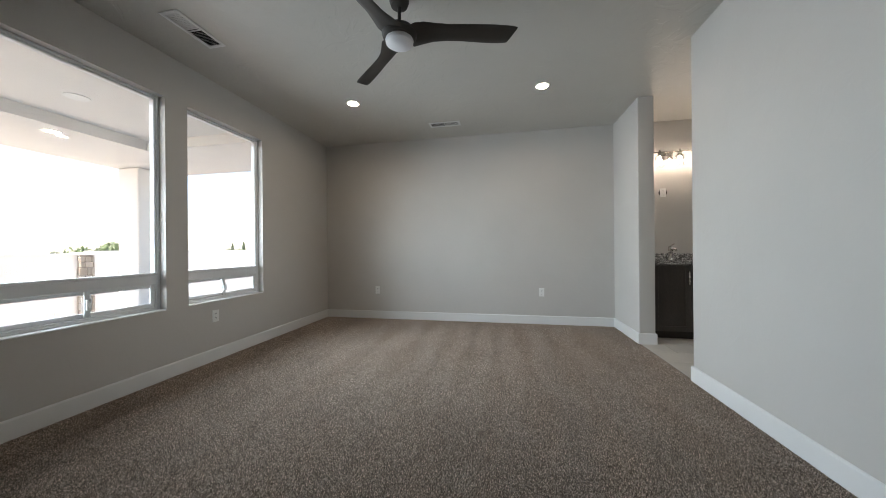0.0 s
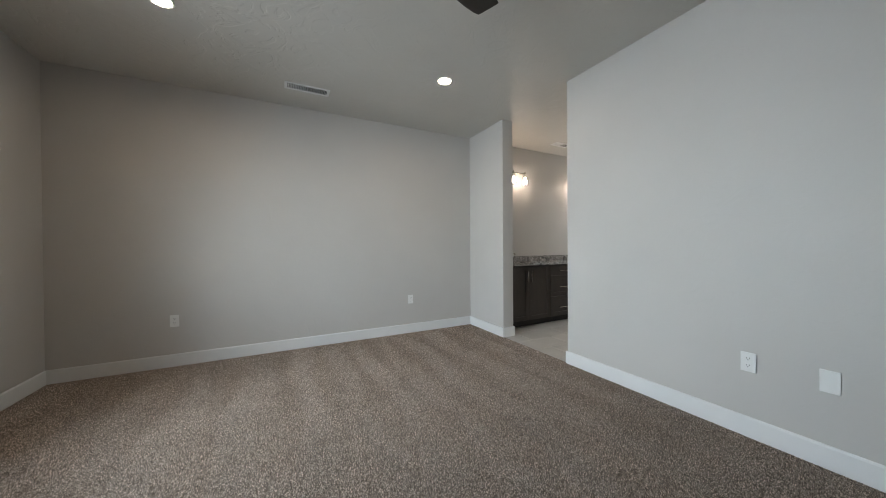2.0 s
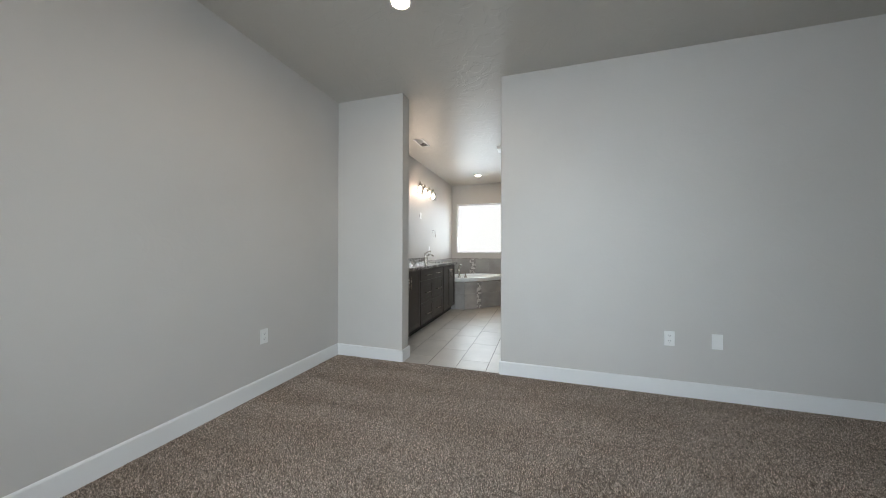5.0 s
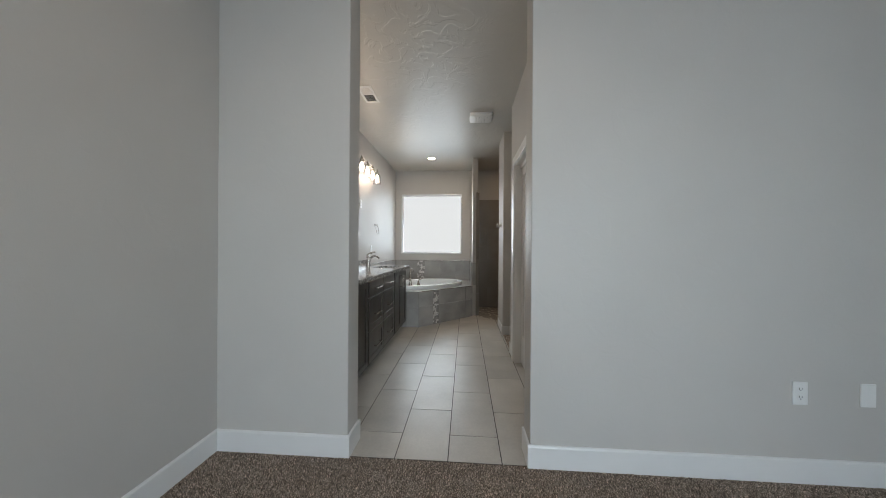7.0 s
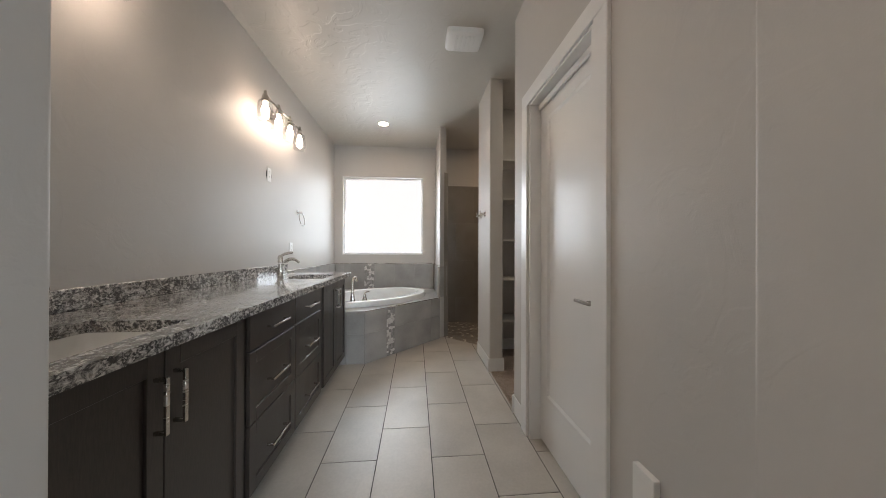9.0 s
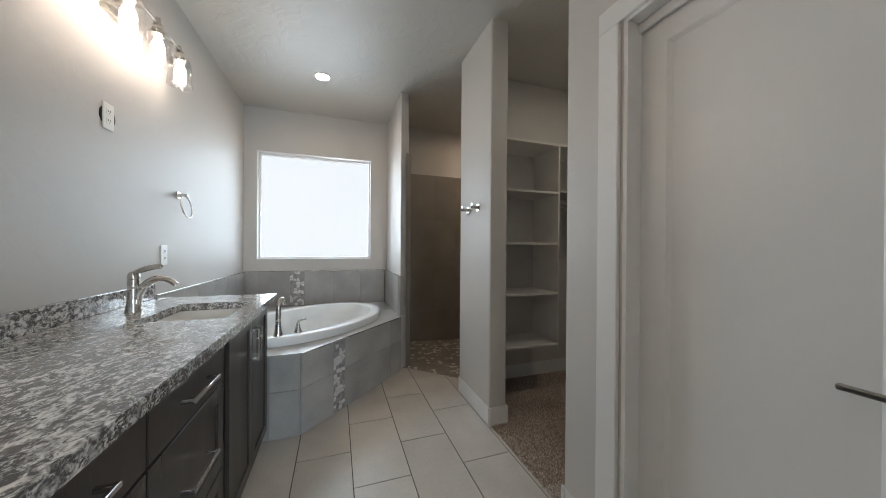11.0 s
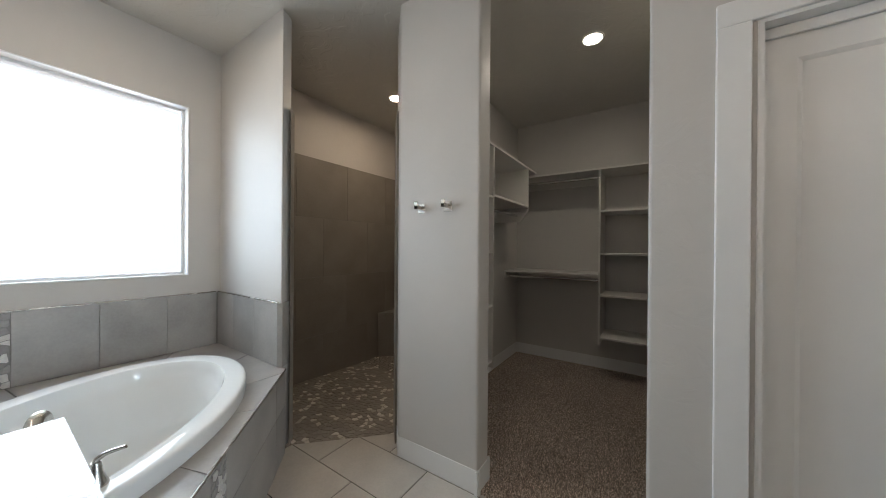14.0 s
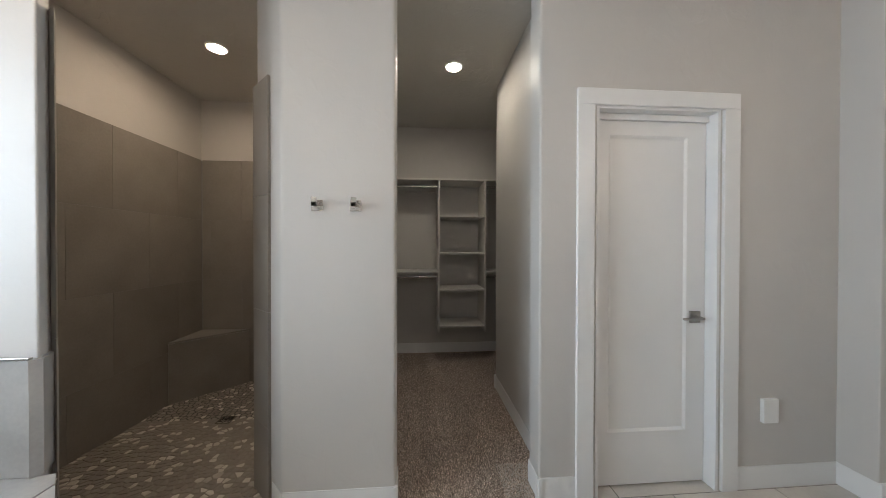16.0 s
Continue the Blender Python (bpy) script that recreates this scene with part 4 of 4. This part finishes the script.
corner_angles = [math.atan2(y - cy, x - cx) % (2 * math.pi) for x, y in deck_outline]
joints = [radians(d) for d in (8, 58, 112, 150, 198, 236, 268, 300, 330, 368)]
for a0, a1 in zip(joints, joints[1:]):
    steps = sorted({a0 + 0.004, a1 - 0.004, *(a0 + (a1 - a0) * k / 12 for k in range(1, 12)), *(c + t for c in corner_angles for t in (0, 2 * math.pi) if a0 + 0.004 < c + t < a1 - 0.004)})
    loops = []
    for a in steps:
        la = a + math.pi / 4
        r = 1 / math.sqrt((math.cos(la) / (TA - 0.05)) ** 2 + (math.sin(la) / (TB - 0.05)) ** 2)
        o = deck_reach(a)
        pts = [(cx + d * math.cos(a), cy + d * math.sin(a)) for d in (r, max(o, r + 0.01))]
        loops.append([(*pts[0], DECK - 0.012), (*pts[1], DECK - 0.012), (*pts[1], DECK), (*pts[0], DECK)])
    part("tile", loft(bmesh.new(), loops), wall_tile_mat, tub_base)

# tile splash round the tub
TOP = 0.935
surround = structure("tub_surround", boxes((6.426, 6.439, 3.747, 5.319, DECK - 0.02, TOP - 0.004), (4.645, 6.426, 5.306, 5.319, DECK - 0.02, TOP - 0.004), (5.555, 6.426, 3.733, 3.746, DECK - 0.02, TOP - 0.004)), tile_grout, "grey tile splash with a broken-stone strip round the tub", "wall tile")
tile_field(surround, "tile", 0, 0, lambda u, v, h: (6.426 - h, u, v), wall_tile_mat, [3.765, 4.06, 4.378, 4.696, 4.848, 5.172, 5.305], [DECK, TOP], skip=(3,))
tile_field(surround, "tile", 0, 0, lambda u, v, h: (6.425 - u, 5.306 - h, v), wall_tile_mat, [0.0, 0.30, 0.61, 0.92, 1.23, 1.54, 1.78], [DECK, TOP])
tile_field(surround, "tile", 0, 0, lambda u, v, h: (6.425 - u, 3.746 + h, v), wall_tile_mat, [0.0, 0.262, 0.565, 0.873], [DECK, TOP])
for poly in broken_stones(0.150, TOP - DECK - 0.004, 0.036, 0.004, 8):
    part("stone", slab_piece(bmesh.new(), poly, lambda u, v, h: (6.426 - h, 4.698 + u, DECK + 0.002 + v), 0.0075), grey_stones, surround)
wing_end = [(5.552, 3.757), (5.530, 3.735), (5.592, 3.632), (5.606, 3.642)]
part("tile", prism(bmesh.new(), wing_end, DECK, TOP), wall_tile_mat, surround)
bm = box(bmesh.new(), 6.418, 6.430, 3.765, 5.306, TOP, TOP + 0.008, 0.002)
box(bm, 4.645, 6.420, 5.298, 5.310, TOP, TOP + 0.008, 0.002)
box(bm, 5.552, 6.420, 3.742, 3.758, TOP, TOP + 0.008, 0.002)
part("edge_trim", bm, nickel, surround, "thin metal edge trim")

t = thing("tub_faucet", "brushed nickel tub spout and lever handle on the tub rim", "faucet", pose(4.880, 4.724, DECK + 0.0615, 0, 0, -25))
part("base", lathe(bmesh.new(), [(0.031, 0.0), (0.030, 0.008), (0.024, 0.035), (0.0185, 0.08)], 24), nickel, t, "", True)
path = curve([(0, 0, 0.06), (0.001, 0, 0.150), (0.008, 0, 0.215), (0.034, 0, 0.248), (0.064, 0, 0.240), (0.078, 0, 0.212)], 8)
part("spout", tube(bmesh.new(), path, [0.0180 - 0.004 * i / len(path) for i in range(len(path))], 16), nickel, t, "", True)
hb = part("handle_base", lathe(bmesh.new(), [(0.032, 0.0), (0.0315, 0.006), (0.026, 0.018), (0.019, 0.040), (0.0145, 0.066), (0.0125, 0.074)], 24), nickel, t, "", True)
hb.matrix_basis = pose(0, 0, 0, 0, 0, 25) @ pose(0.060, -0.120, 0, 0, 0, 232) @ Matrix.Diagonal((0.88, 0.88, 0.92, 1))
path = curve([(0, 0, 0.070), (0.006, 0, 0.084), (0.030, 0, 0.099), (0.078, 0, 0.110)], 8)
part("lever", tube(bmesh.new(), path, [0.0115 - 0.004 * i / len(path) for i in range(len(path))], 12, 0.7), nickel, hb, "", True)

# ---------------------------------------------------------------- shower
STOP, SLOPE0, SLOPE1 = 2.185, 3.30, 2.30


def shower_z(x, y):
    return -0.004 - 0.055 * min(1.0, max(0.0, (SLOPE0 - y) / (SLOPE0 - SLOPE1)))


mortar = coat("brown_grey_mortar", (0.34, 0.305, 0.262), 0.9, 0.12, 6, 240, 0.4)
shower_floor = structure("floor_shower", prism(prism(bmesh.new(), [(5.11, 1.55), (6.46, 1.55), (6.46, 2.30), (5.11, 2.30)], -0.2, -0.0625), [(5.0, 3.10), (5.12, 3.12), (5.6, 3.64), (6.46, 3.64), (6.46, 3.60), (5.05, 3.10)], -0.2, -0.15), grout, "sloped shower floor of broken stone mosaic", "floor")
bm = bmesh.new()
pts = [(5.055, 3.16), (5.11, 3.10), (5.11, 2.30), (6.45, 2.30), (6.45, 3.64), (5.545, 3.65)]
for q in (pts,):
    loft(bm, [[(x, y, -0.2) for x, y in q], [(x, y, shower_z(x, y) - 0.004) for x, y in q]])
part("mortar_bed", bm, mortar, shower_floor)
stone_cells = broken_stones(1.42, 2.10, 0.041, 0.008, 11, planes=[(0.7071, -0.7071, 99)])
rest = bmesh.new()
count = 0
for poly in stone_cells:
    ox, oy = 5.04, 1.58
    mx, my = ox + sum(p[0] for p in poly) / len(poly), oy + sum(p[1] for p in poly) / len(poly)
    if mx - my < 1.90 or (mx < 5.125 and my < 3.12) or my > 3.63 or mx > 6.43:
        continue
    place = lambda u, v, h: (ox + u, oy + v, shower_z(ox + u, oy + v) - 0.005 + h)
    if my > 3.02 and count < 300:
        part("stone", slab_piece(bmesh.new(), poly, place, 0.0035), stones, shower_floor)
        count += 1
    else:
        slab_piece(rest, poly, place, 0.0035)
tagged(part("stones", rest, stones, shower_floor, "broken stone mosaic further into the shower"), kind="stuff")

shower_tile = structure("shower_tile", boxes((6.428, 6.439, 1.588, 3.634, -0.07, STOP - 0.004), (5.132, 6.428, 1.5885, 1.600, -0.07, STOP - 0.004), (5.1205, 5.132, 1.60, 3.128, -0.07, STOP - 0.004), (5.62, 6.428, 3.624, 3.6345, -0.07, STOP - 0.004)), tile_grout, "large grey wall tiles in the walk-in shower, coloured as dimly lit", "wall tile")
ROWS_S = [-0.07, 0.39, 0.985, 1.585, STOP]
for k, (z0, z1) in enumerate(zip(ROWS_S, ROWS_S[1:])):
    off = 0.3 * (k % 2)
    def cut(a, b):
        c = [a]
        x = a + 0.6 - off
        while x < b - 0.05:
            c.append(x)
            x += 0.6
        return [*c, b]
    tile_field(shower_tile, "tile", 0, 0, lambda u, v, h: (6.428 - h, u, v), shower_tile_mat, cut(1.61, 3.615), [z0, z1], 0.0014, 0.0022)
    tile_field(shower_tile, "tile", 0, 0, lambda u, v, h: (u, 1.600 + h, v), shower_tile_mat, cut(5.142, 6.418), [z0, z1], 0.0014, 0.0022)
    tile_field(shower_tile, "tile", 0, 0, lambda u, v, h: (5.132 + h, u, v), shower_tile_mat, cut(1.61, 3.12), [z0, z1], 0.0014, 0.0022)
    tile_field(shower_tile, "tile", 0, 0, lambda u, v, h: (u, 3.624 - h, v), shower_tile_mat, cut(5.612, 6.418), [z0, z1], 0.0014, 0.0022)
    # angled end of the pier, and the wing wall's end
    part("tile", prism(bmesh.new(), [(4.995, 3.262), (5.135, 3.122), (5.146, 3.133), (5.004, 3.273)], max(z0, 0) + 0.0012, z1 - 0.0012), shower_tile_mat, shower_tile)
    part("tile", prism(bmesh.new(), [(5.556, 3.672), (5.600, 3.626), (5.612, 3.614), (5.618, 3.640), (5.580, 3.660)], max(z0, 0) + 0.0012, z1 - 0.0012), shower_tile_mat, shower_tile)
bench = thing("shower_bench", "grey tiled corner bench in the shower, coloured as dimly lit", "bench", pose(0, 0, 0))
part("core", prism(bmesh.new(), [(6.419, 2.03), (6.419, 1.61), (5.98, 1.61)], -0.062, 0.465), grout, bench)
part("seat", prism(bmesh.new(), [(6.419, 2.045), (6.419, 1.61), (5.96, 1.61)], 0.466, 0.480), shower_tile_mat, bench)
bm = bmesh.new()
a, b = Vector((6.419, 2.038)), Vector((5.972, 1.61))
prism(bm, [a, b, b + Vector((-0.007, 0.007)), a + Vector((-0.007, 0.007))], -0.062, 0.464)
part("front_tile", bm, shower_tile_mat, bench)
t = thing("shower_drain", "small square dark floor drain in the stone floor", "drain", pose(5.77, 2.33, -0.0615))
part("frame", boxes((-0.055, 0.055, -0.055, -0.045, -0.004, 0.006), (-0.055, 0.055, 0.045, 0.055, -0.004, 0.006), (-0.055, -0.045, -0.045, 0.045, -0.004, 0.006), (0.045, 0.055, -0.045, 0.045, -0.004, 0.006)), nickel, t)
part("grate", boxes(*[(-0.045, 0.045, -0.04 + k * 0.016, -0.032 + k * 0.016, -0.003, 0.004) for k in range(6)]), black_gap, t)

# ---------------------------------------------------------------- closet
B = 0.017
back = thing("closet_shelving", "white melamine closet shelving with a shelf tower and chrome rods", "shelving", pose(0, 0, 0), "closet shelving")
SY = 1.46
part("top_shelf", box(bmesh.new(), 2.02, 5.0, 1.051, SY, 2.060, 2.078, 0.0015), melamine, back)
for x in (3.500, 4.023):
    part("upright", box(bmesh.new(), x - B / 2, x + B / 2, 1.052, SY - 0.004, 0.36, 2.0595, 0.0015), melamine, back)
for z in (1.667, 1.250, 0.845, 0.433):
    part("shelf", box(bmesh.new(), 3.509, 4.014, 1.052, SY - 0.008, z - 0.018, z, 0.0015), melamine, back)
for x0, x1 in ((4.032, 4.998), (2.02, 3.491)):
    part("shelf", box(bmesh.new(), x0, x1, 1.052, SY + 0.01, 1.026, 1.044, 0.0015), melamine, back)
    part("cleat", box(bmesh.new(), x0, x1, 1.0515, 1.068, 0.955, 1.025, 0.0015), melamine, back)
    part("cleat", box(bmesh.new(), x0, x1, 1.0515, 1.068, 1.985, 2.059, 0.0015), melamine, back)
    for z in (0.975, 2.008):
        part("rod", tube(bmesh.new(), [(x0 + 0.001, 1.36, z), (x1 - 0.001, 1.36, z)], 0.0135, 14), chrome, back, "chrome closet rod", True)
part("end_bracket", box(bmesh.new(), 4.980, 4.998, 1.06, SY, 0.955, 1.0255, 0.0015), melamine, back)
east = thing("closet_shelving", "white melamine closet tower with an upper cubby and rod", "shelving", pose(0, 0, 0), "closet shelving")
SX = 4.637
part("top_shelf", box(bmesh.new(), SX, 4.999, SY + 0.001, 3.214, 2.091, 2.109, 0.0015), melamine, east)
for y, z0 in ((2.545, 0.35), (3.203, 0.35), (1.715, 1.66)):
    part("upright", box(bmesh.new(), SX + 0.003, 4.998, y - B / 2, y + B / 2, z0, 2.0905, 0.0015), melamine, east)
loft_bm = bmesh.new()
loft(loft_bm, [[(SX + 0.003, y, 1.659), (4.998, y, 1.659), (4.998, y, 1.56), (SX + 0.10, y, 1.56)] for y in (1.7065, 1.7235)])
part("end_bracket", loft_bm, melamine, east)
for z in (1.701, 1.269, 0.847, 0.414):
    part("shelf", box(bmesh.new(), SX + 0.004, 4.998, 2.554, 3.194, z - 0.018, z, 0.0015), melamine, east)
part("shelf", box(bmesh.new(), SX + 0.002, 4.998, 1.724, 2.536, 1.700, 1.718, 0.0015), melamine, east)
part("rod", tube(bmesh.new(), [(4.76, 1.724, 1.625), (4.76, 2.536, 1.625)], 0.0135, 14), chrome, east, "chrome closet rod", True)
part("cleat", box(bmesh.new(), 4.981, 4.998, 1.724, 2.536, 1.62, 1.699, 0.0015), melamine, east)

# ---------------------------------------------------------------- patio and outdoors
structure("ground", boxes((-2600, 2600, -2600, 2600, -0.60, -0.30)), desert, "pale sandy desert ground", "ground")
structure("patio_slab", boxes((-6.4, W_BED - 0.16, -3.0, 6.0, -0.29, -0.08)), concrete, "plain concrete patio slab", "patio")
structure("patio_ceiling", boxes((-4.46, W_BED - 0.16, -3.0, 4.0, 2.58, 2.85), (-5.95, W_BED - 0.16, -3.0, 5.25, 2.90, 3.2)), stucco, "pale stucco patio ceiling", "ceiling")
structure("patio_soffit", boxes((-5.95, -4.46, -3.0, 5.25, 2.45, 2.90), (-4.46, W_BED - 0.16, 4.0, 5.25, 2.45, 2.90)), stucco, "pale dropped stucco soffit round the patio", "soffit")
for y in (4.82, -2.6):
    col = thing("patio_column", "square pale stucco patio column", "column", pose(-5.70, y, -0.08), "patio columns")
    part("shaft", box(bmesh.new(), -0.21, 0.21, -0.21, 0.21, 0, 2.529, 0.02, 2), stucco, col)
    part("plinth", box(bmesh.new(), -0.25, 0.25, -0.25, 0.25, 0, 0.18, 0.015), stucco, col)
for x, y, z in ((-3.75, 2.91, 2.58), (-4.71, 3.24, 2.45)):
    t = thing("patio_downlight", "white recessed patio ceiling light", "ceiling light", pose(x, y, z), "patio lights")
    part("trim_ring", lathe(bmesh.new(), [(0.06, 0.0), (0.09, 0.0), (0.088, -0.008), (0.062, -0.006)], 28, cap0=False, cap1=False), white_plastic, t, "", True)
    part("lens", lathe(bmesh.new(), [(0.062, 0.0), (0.062, -0.003)], 28), can_lens if z < 2.5 else white_plastic, t)
structure("garden_wall", boxes((-8.4, -8.2, -14, 5.41, -0.31, 1.03), (-8.4, -8.2, 5.63, 22, -0.31, 1.08), (-8.43, -8.17, -14, 5.40, 1.03, 1.07), (-8.43, -8.17, 5.64, 22, 1.08, 1.12)), stucco, "low pale stucco garden wall round the yard", "garden wall")
pillar = thing("stone_pillar", "stacked tan fieldstone pillar in the garden wall", "pillar", pose(-8.25, 5.52, -0.30) @ Matrix.Diagonal((0.55, 0.55, 0.95, 1)))
part("core", boxes((-0.17, 0.17, -0.19, 0.19, 0, 1.40)), grout, pillar)
rnd = random.Random(4)
z = 0.0
while z < 1.38:
    hgt = rnd.uniform(0.10, 0.17)
    for face in range(4):
        x = -0.20
        while x < 0.19:
            wd = min(rnd.uniform(0.13, 0.24), 0.21 - x)
            bm = box(bmesh.new(), x + 0.004, x + wd - 0.004, -0.215 - rnd.uniform(0, 0.02), -0.165, z + 0.004, min(z + hgt, 1.40) - 0.004, 0.012)
            st = part("stone", bm, fieldstone, pillar)
            st.matrix_basis = pose(0, 0, 0, 0, 0, 90 * face)
            x += wd
    z += hgt
part("cap", box(bmesh.new(), -0.26, 0.26, -0.26, 0.26, 1.40, 1.46, 0.015), stucco, pillar)


def leaf_clumps(bm, n, rnd, shape, size):
    """Many small leaf quads inside an uneven outline given by shape(rnd)."""
    for _ in range(n):
        c = Vector(shape(rnd))
        q = Euler((rnd.uniform(0, 6.3), rnd.uniform(0, 6.3), rnd.uniform(0, 6.3))).to_matrix()
        s = size * rnd.uniform(0.6, 1.5)
        v = [bm.verts.new(c + q @ Vector(p) * s) for p in ((-0.5, 0, 0), (0, -0.3, 0.08), (0.6, 0, 0), (0, 0.3, 0.08))]
        bm.faces.new(v)
    return bm


def shrub(x, y, w, h, seed, zb=-0.30):
    rnd = random.Random(seed)
    t = thing("shrub", "rounded dusty green desert shrub beyond the garden wall", "shrub", pose(x, y, zb), "desert shrubs")
    blobs = [(rnd.uniform(-0.4, 0.4) * w, rnd.uniform(-0.4, 0.4) * w, rnd.uniform(0.45, 0.85) * h, rnd.uniform(0.16, 0.28) * w) for _ in range(12)]
    bm = bmesh.new()
    for bx, by, bz, _ in blobs:
        tube(bm, curve([(0, 0, 0), (bx * 0.4, by * 0.4, bz * 0.5), (bx, by, bz)], 4), [0.035 * (1 - 0.08 * i) for i in range(9)], 6)
    part("trunk", bm, bark, t)

    def shape(r):
        bx, by, bz, br = r.choice(blobs)
        d = Vector((r.gauss(0, 1), r.gauss(0, 1), r.gauss(0, 1))).normalized() * br * r.uniform(0.5, 1.05)
        return bx + d.x, by + d.y, max(0.05, bz + d.z * 0.8)
    part("crown", leaf_clumps(bmesh.new(), 1500, rnd, shape, 0.07 * w), leaf, t)


def cypress(x, y, h, seed):
    rnd = random.Random(seed)
    t = thing("cypress", "slim dark cypress tree in the distance", "tree", pose(x, y, -0.30), "cypress row")
    part("trunk", tube(bmesh.new(), [(0, 0, 0), (0.02, 0, h * 0.5), (0, 0, h * 0.95)], [0.09, 0.06, 0.02], 8), bark, t)

    def shape(r):
        k = r.uniform(0.04, 1.0)
        rad = 0.085 * h * math.sin(math.pi * min(1, k * 0.9 + 0.12)) ** 0.8 * r.uniform(0.6, 1.1)
        a = r.uniform(0, 6.3)
        return rad * math.cos(a), rad * math.sin(a), k * h
    part("crown", leaf_clumps(bmesh.new(), 900, rnd, shape, 0.05 * h), cypress_leaf, t)


shrub(-21.5, 15.9, 2.6, 2.0, 1)
shrub(-24.0, 14.6, 2.2, 1.7, 2)
shrub(-20.0, 14.0, 1.6, 1.5, 3)
shrub(-21.0, 22.0, 1.5, 1.6, 4)
shrub(-30.0, 36.2, 2.6, 3.3, 5)
for k in range(6):
    cypress(-32.0 + k * 0.45, 32.8 + k * 1.15, 2.35 + 0.25 * (k % 3), 20 + k)

structure("backdrop", boxes((7.6, 7.62, 2.6, 6.6, -0.3, 4.2)), hazy_sky, "bright hazy distance behind the obscured window", "backdrop")

# ---------------------------------------------------------------- bathroom floor tiles
PITCH_X, PITCH_Y = 0.5945, 0.300
for j in range(-4, 7):
    y0 = 3.953 + j * PITCH_Y
    first = 2.597 + (0.0 if j % 2 else PITCH_X / 2)
    for i in range(-3, 6):
        x0 = first + i * PITCH_X
        g = 0.0027
        poly = [(x0 + g, y0 + g), (x0 + PITCH_X - g, y0 + g), (x0 + PITCH_X - g, y0 + PITCH_Y - g), (x0 + g, y0 + PITCH_Y - g)]
        for cutline in ((-1, 0, -(E_BED + 0.012)), (0, 1, 5.30), (1, 0, 5.55), (0.7071, -0.7071, (5.545 - 3.652) * 0.7071)):
            poly = clip(poly, *cutline)
            if len(poly) < 3:
                break
        if len(poly) < 3 or area(poly) < 0.0004:
            continue
        cy_, cx_ = sum(p[1] for p in poly) / len(poly), sum(p[0] for p in poly) / len(poly)
        if cy_ < 3.19 and not (2.0 < cx_ < 3.39):
            if not 4.3 < cx_ < 5.1 or cy_ < 3.0:
                poly = clip(poly, 0, -1, -3.335) if 3.6 < cx_ < 4.4 else poly
                if cy_ < 3.19 and cx_ > 3.39:
                    continue
        if 3.55 < cx_ < 4.42:
            poly = clip(poly, 0, -1, -3.333)
        if len(poly) < 3:
            continue
        part("tile", slab_piece(bmesh.new(), poly, lambda u, v, h: (u, v, -0.0045 + h), 0.0045, 0.001), floor_tile_mat, bath_floor)
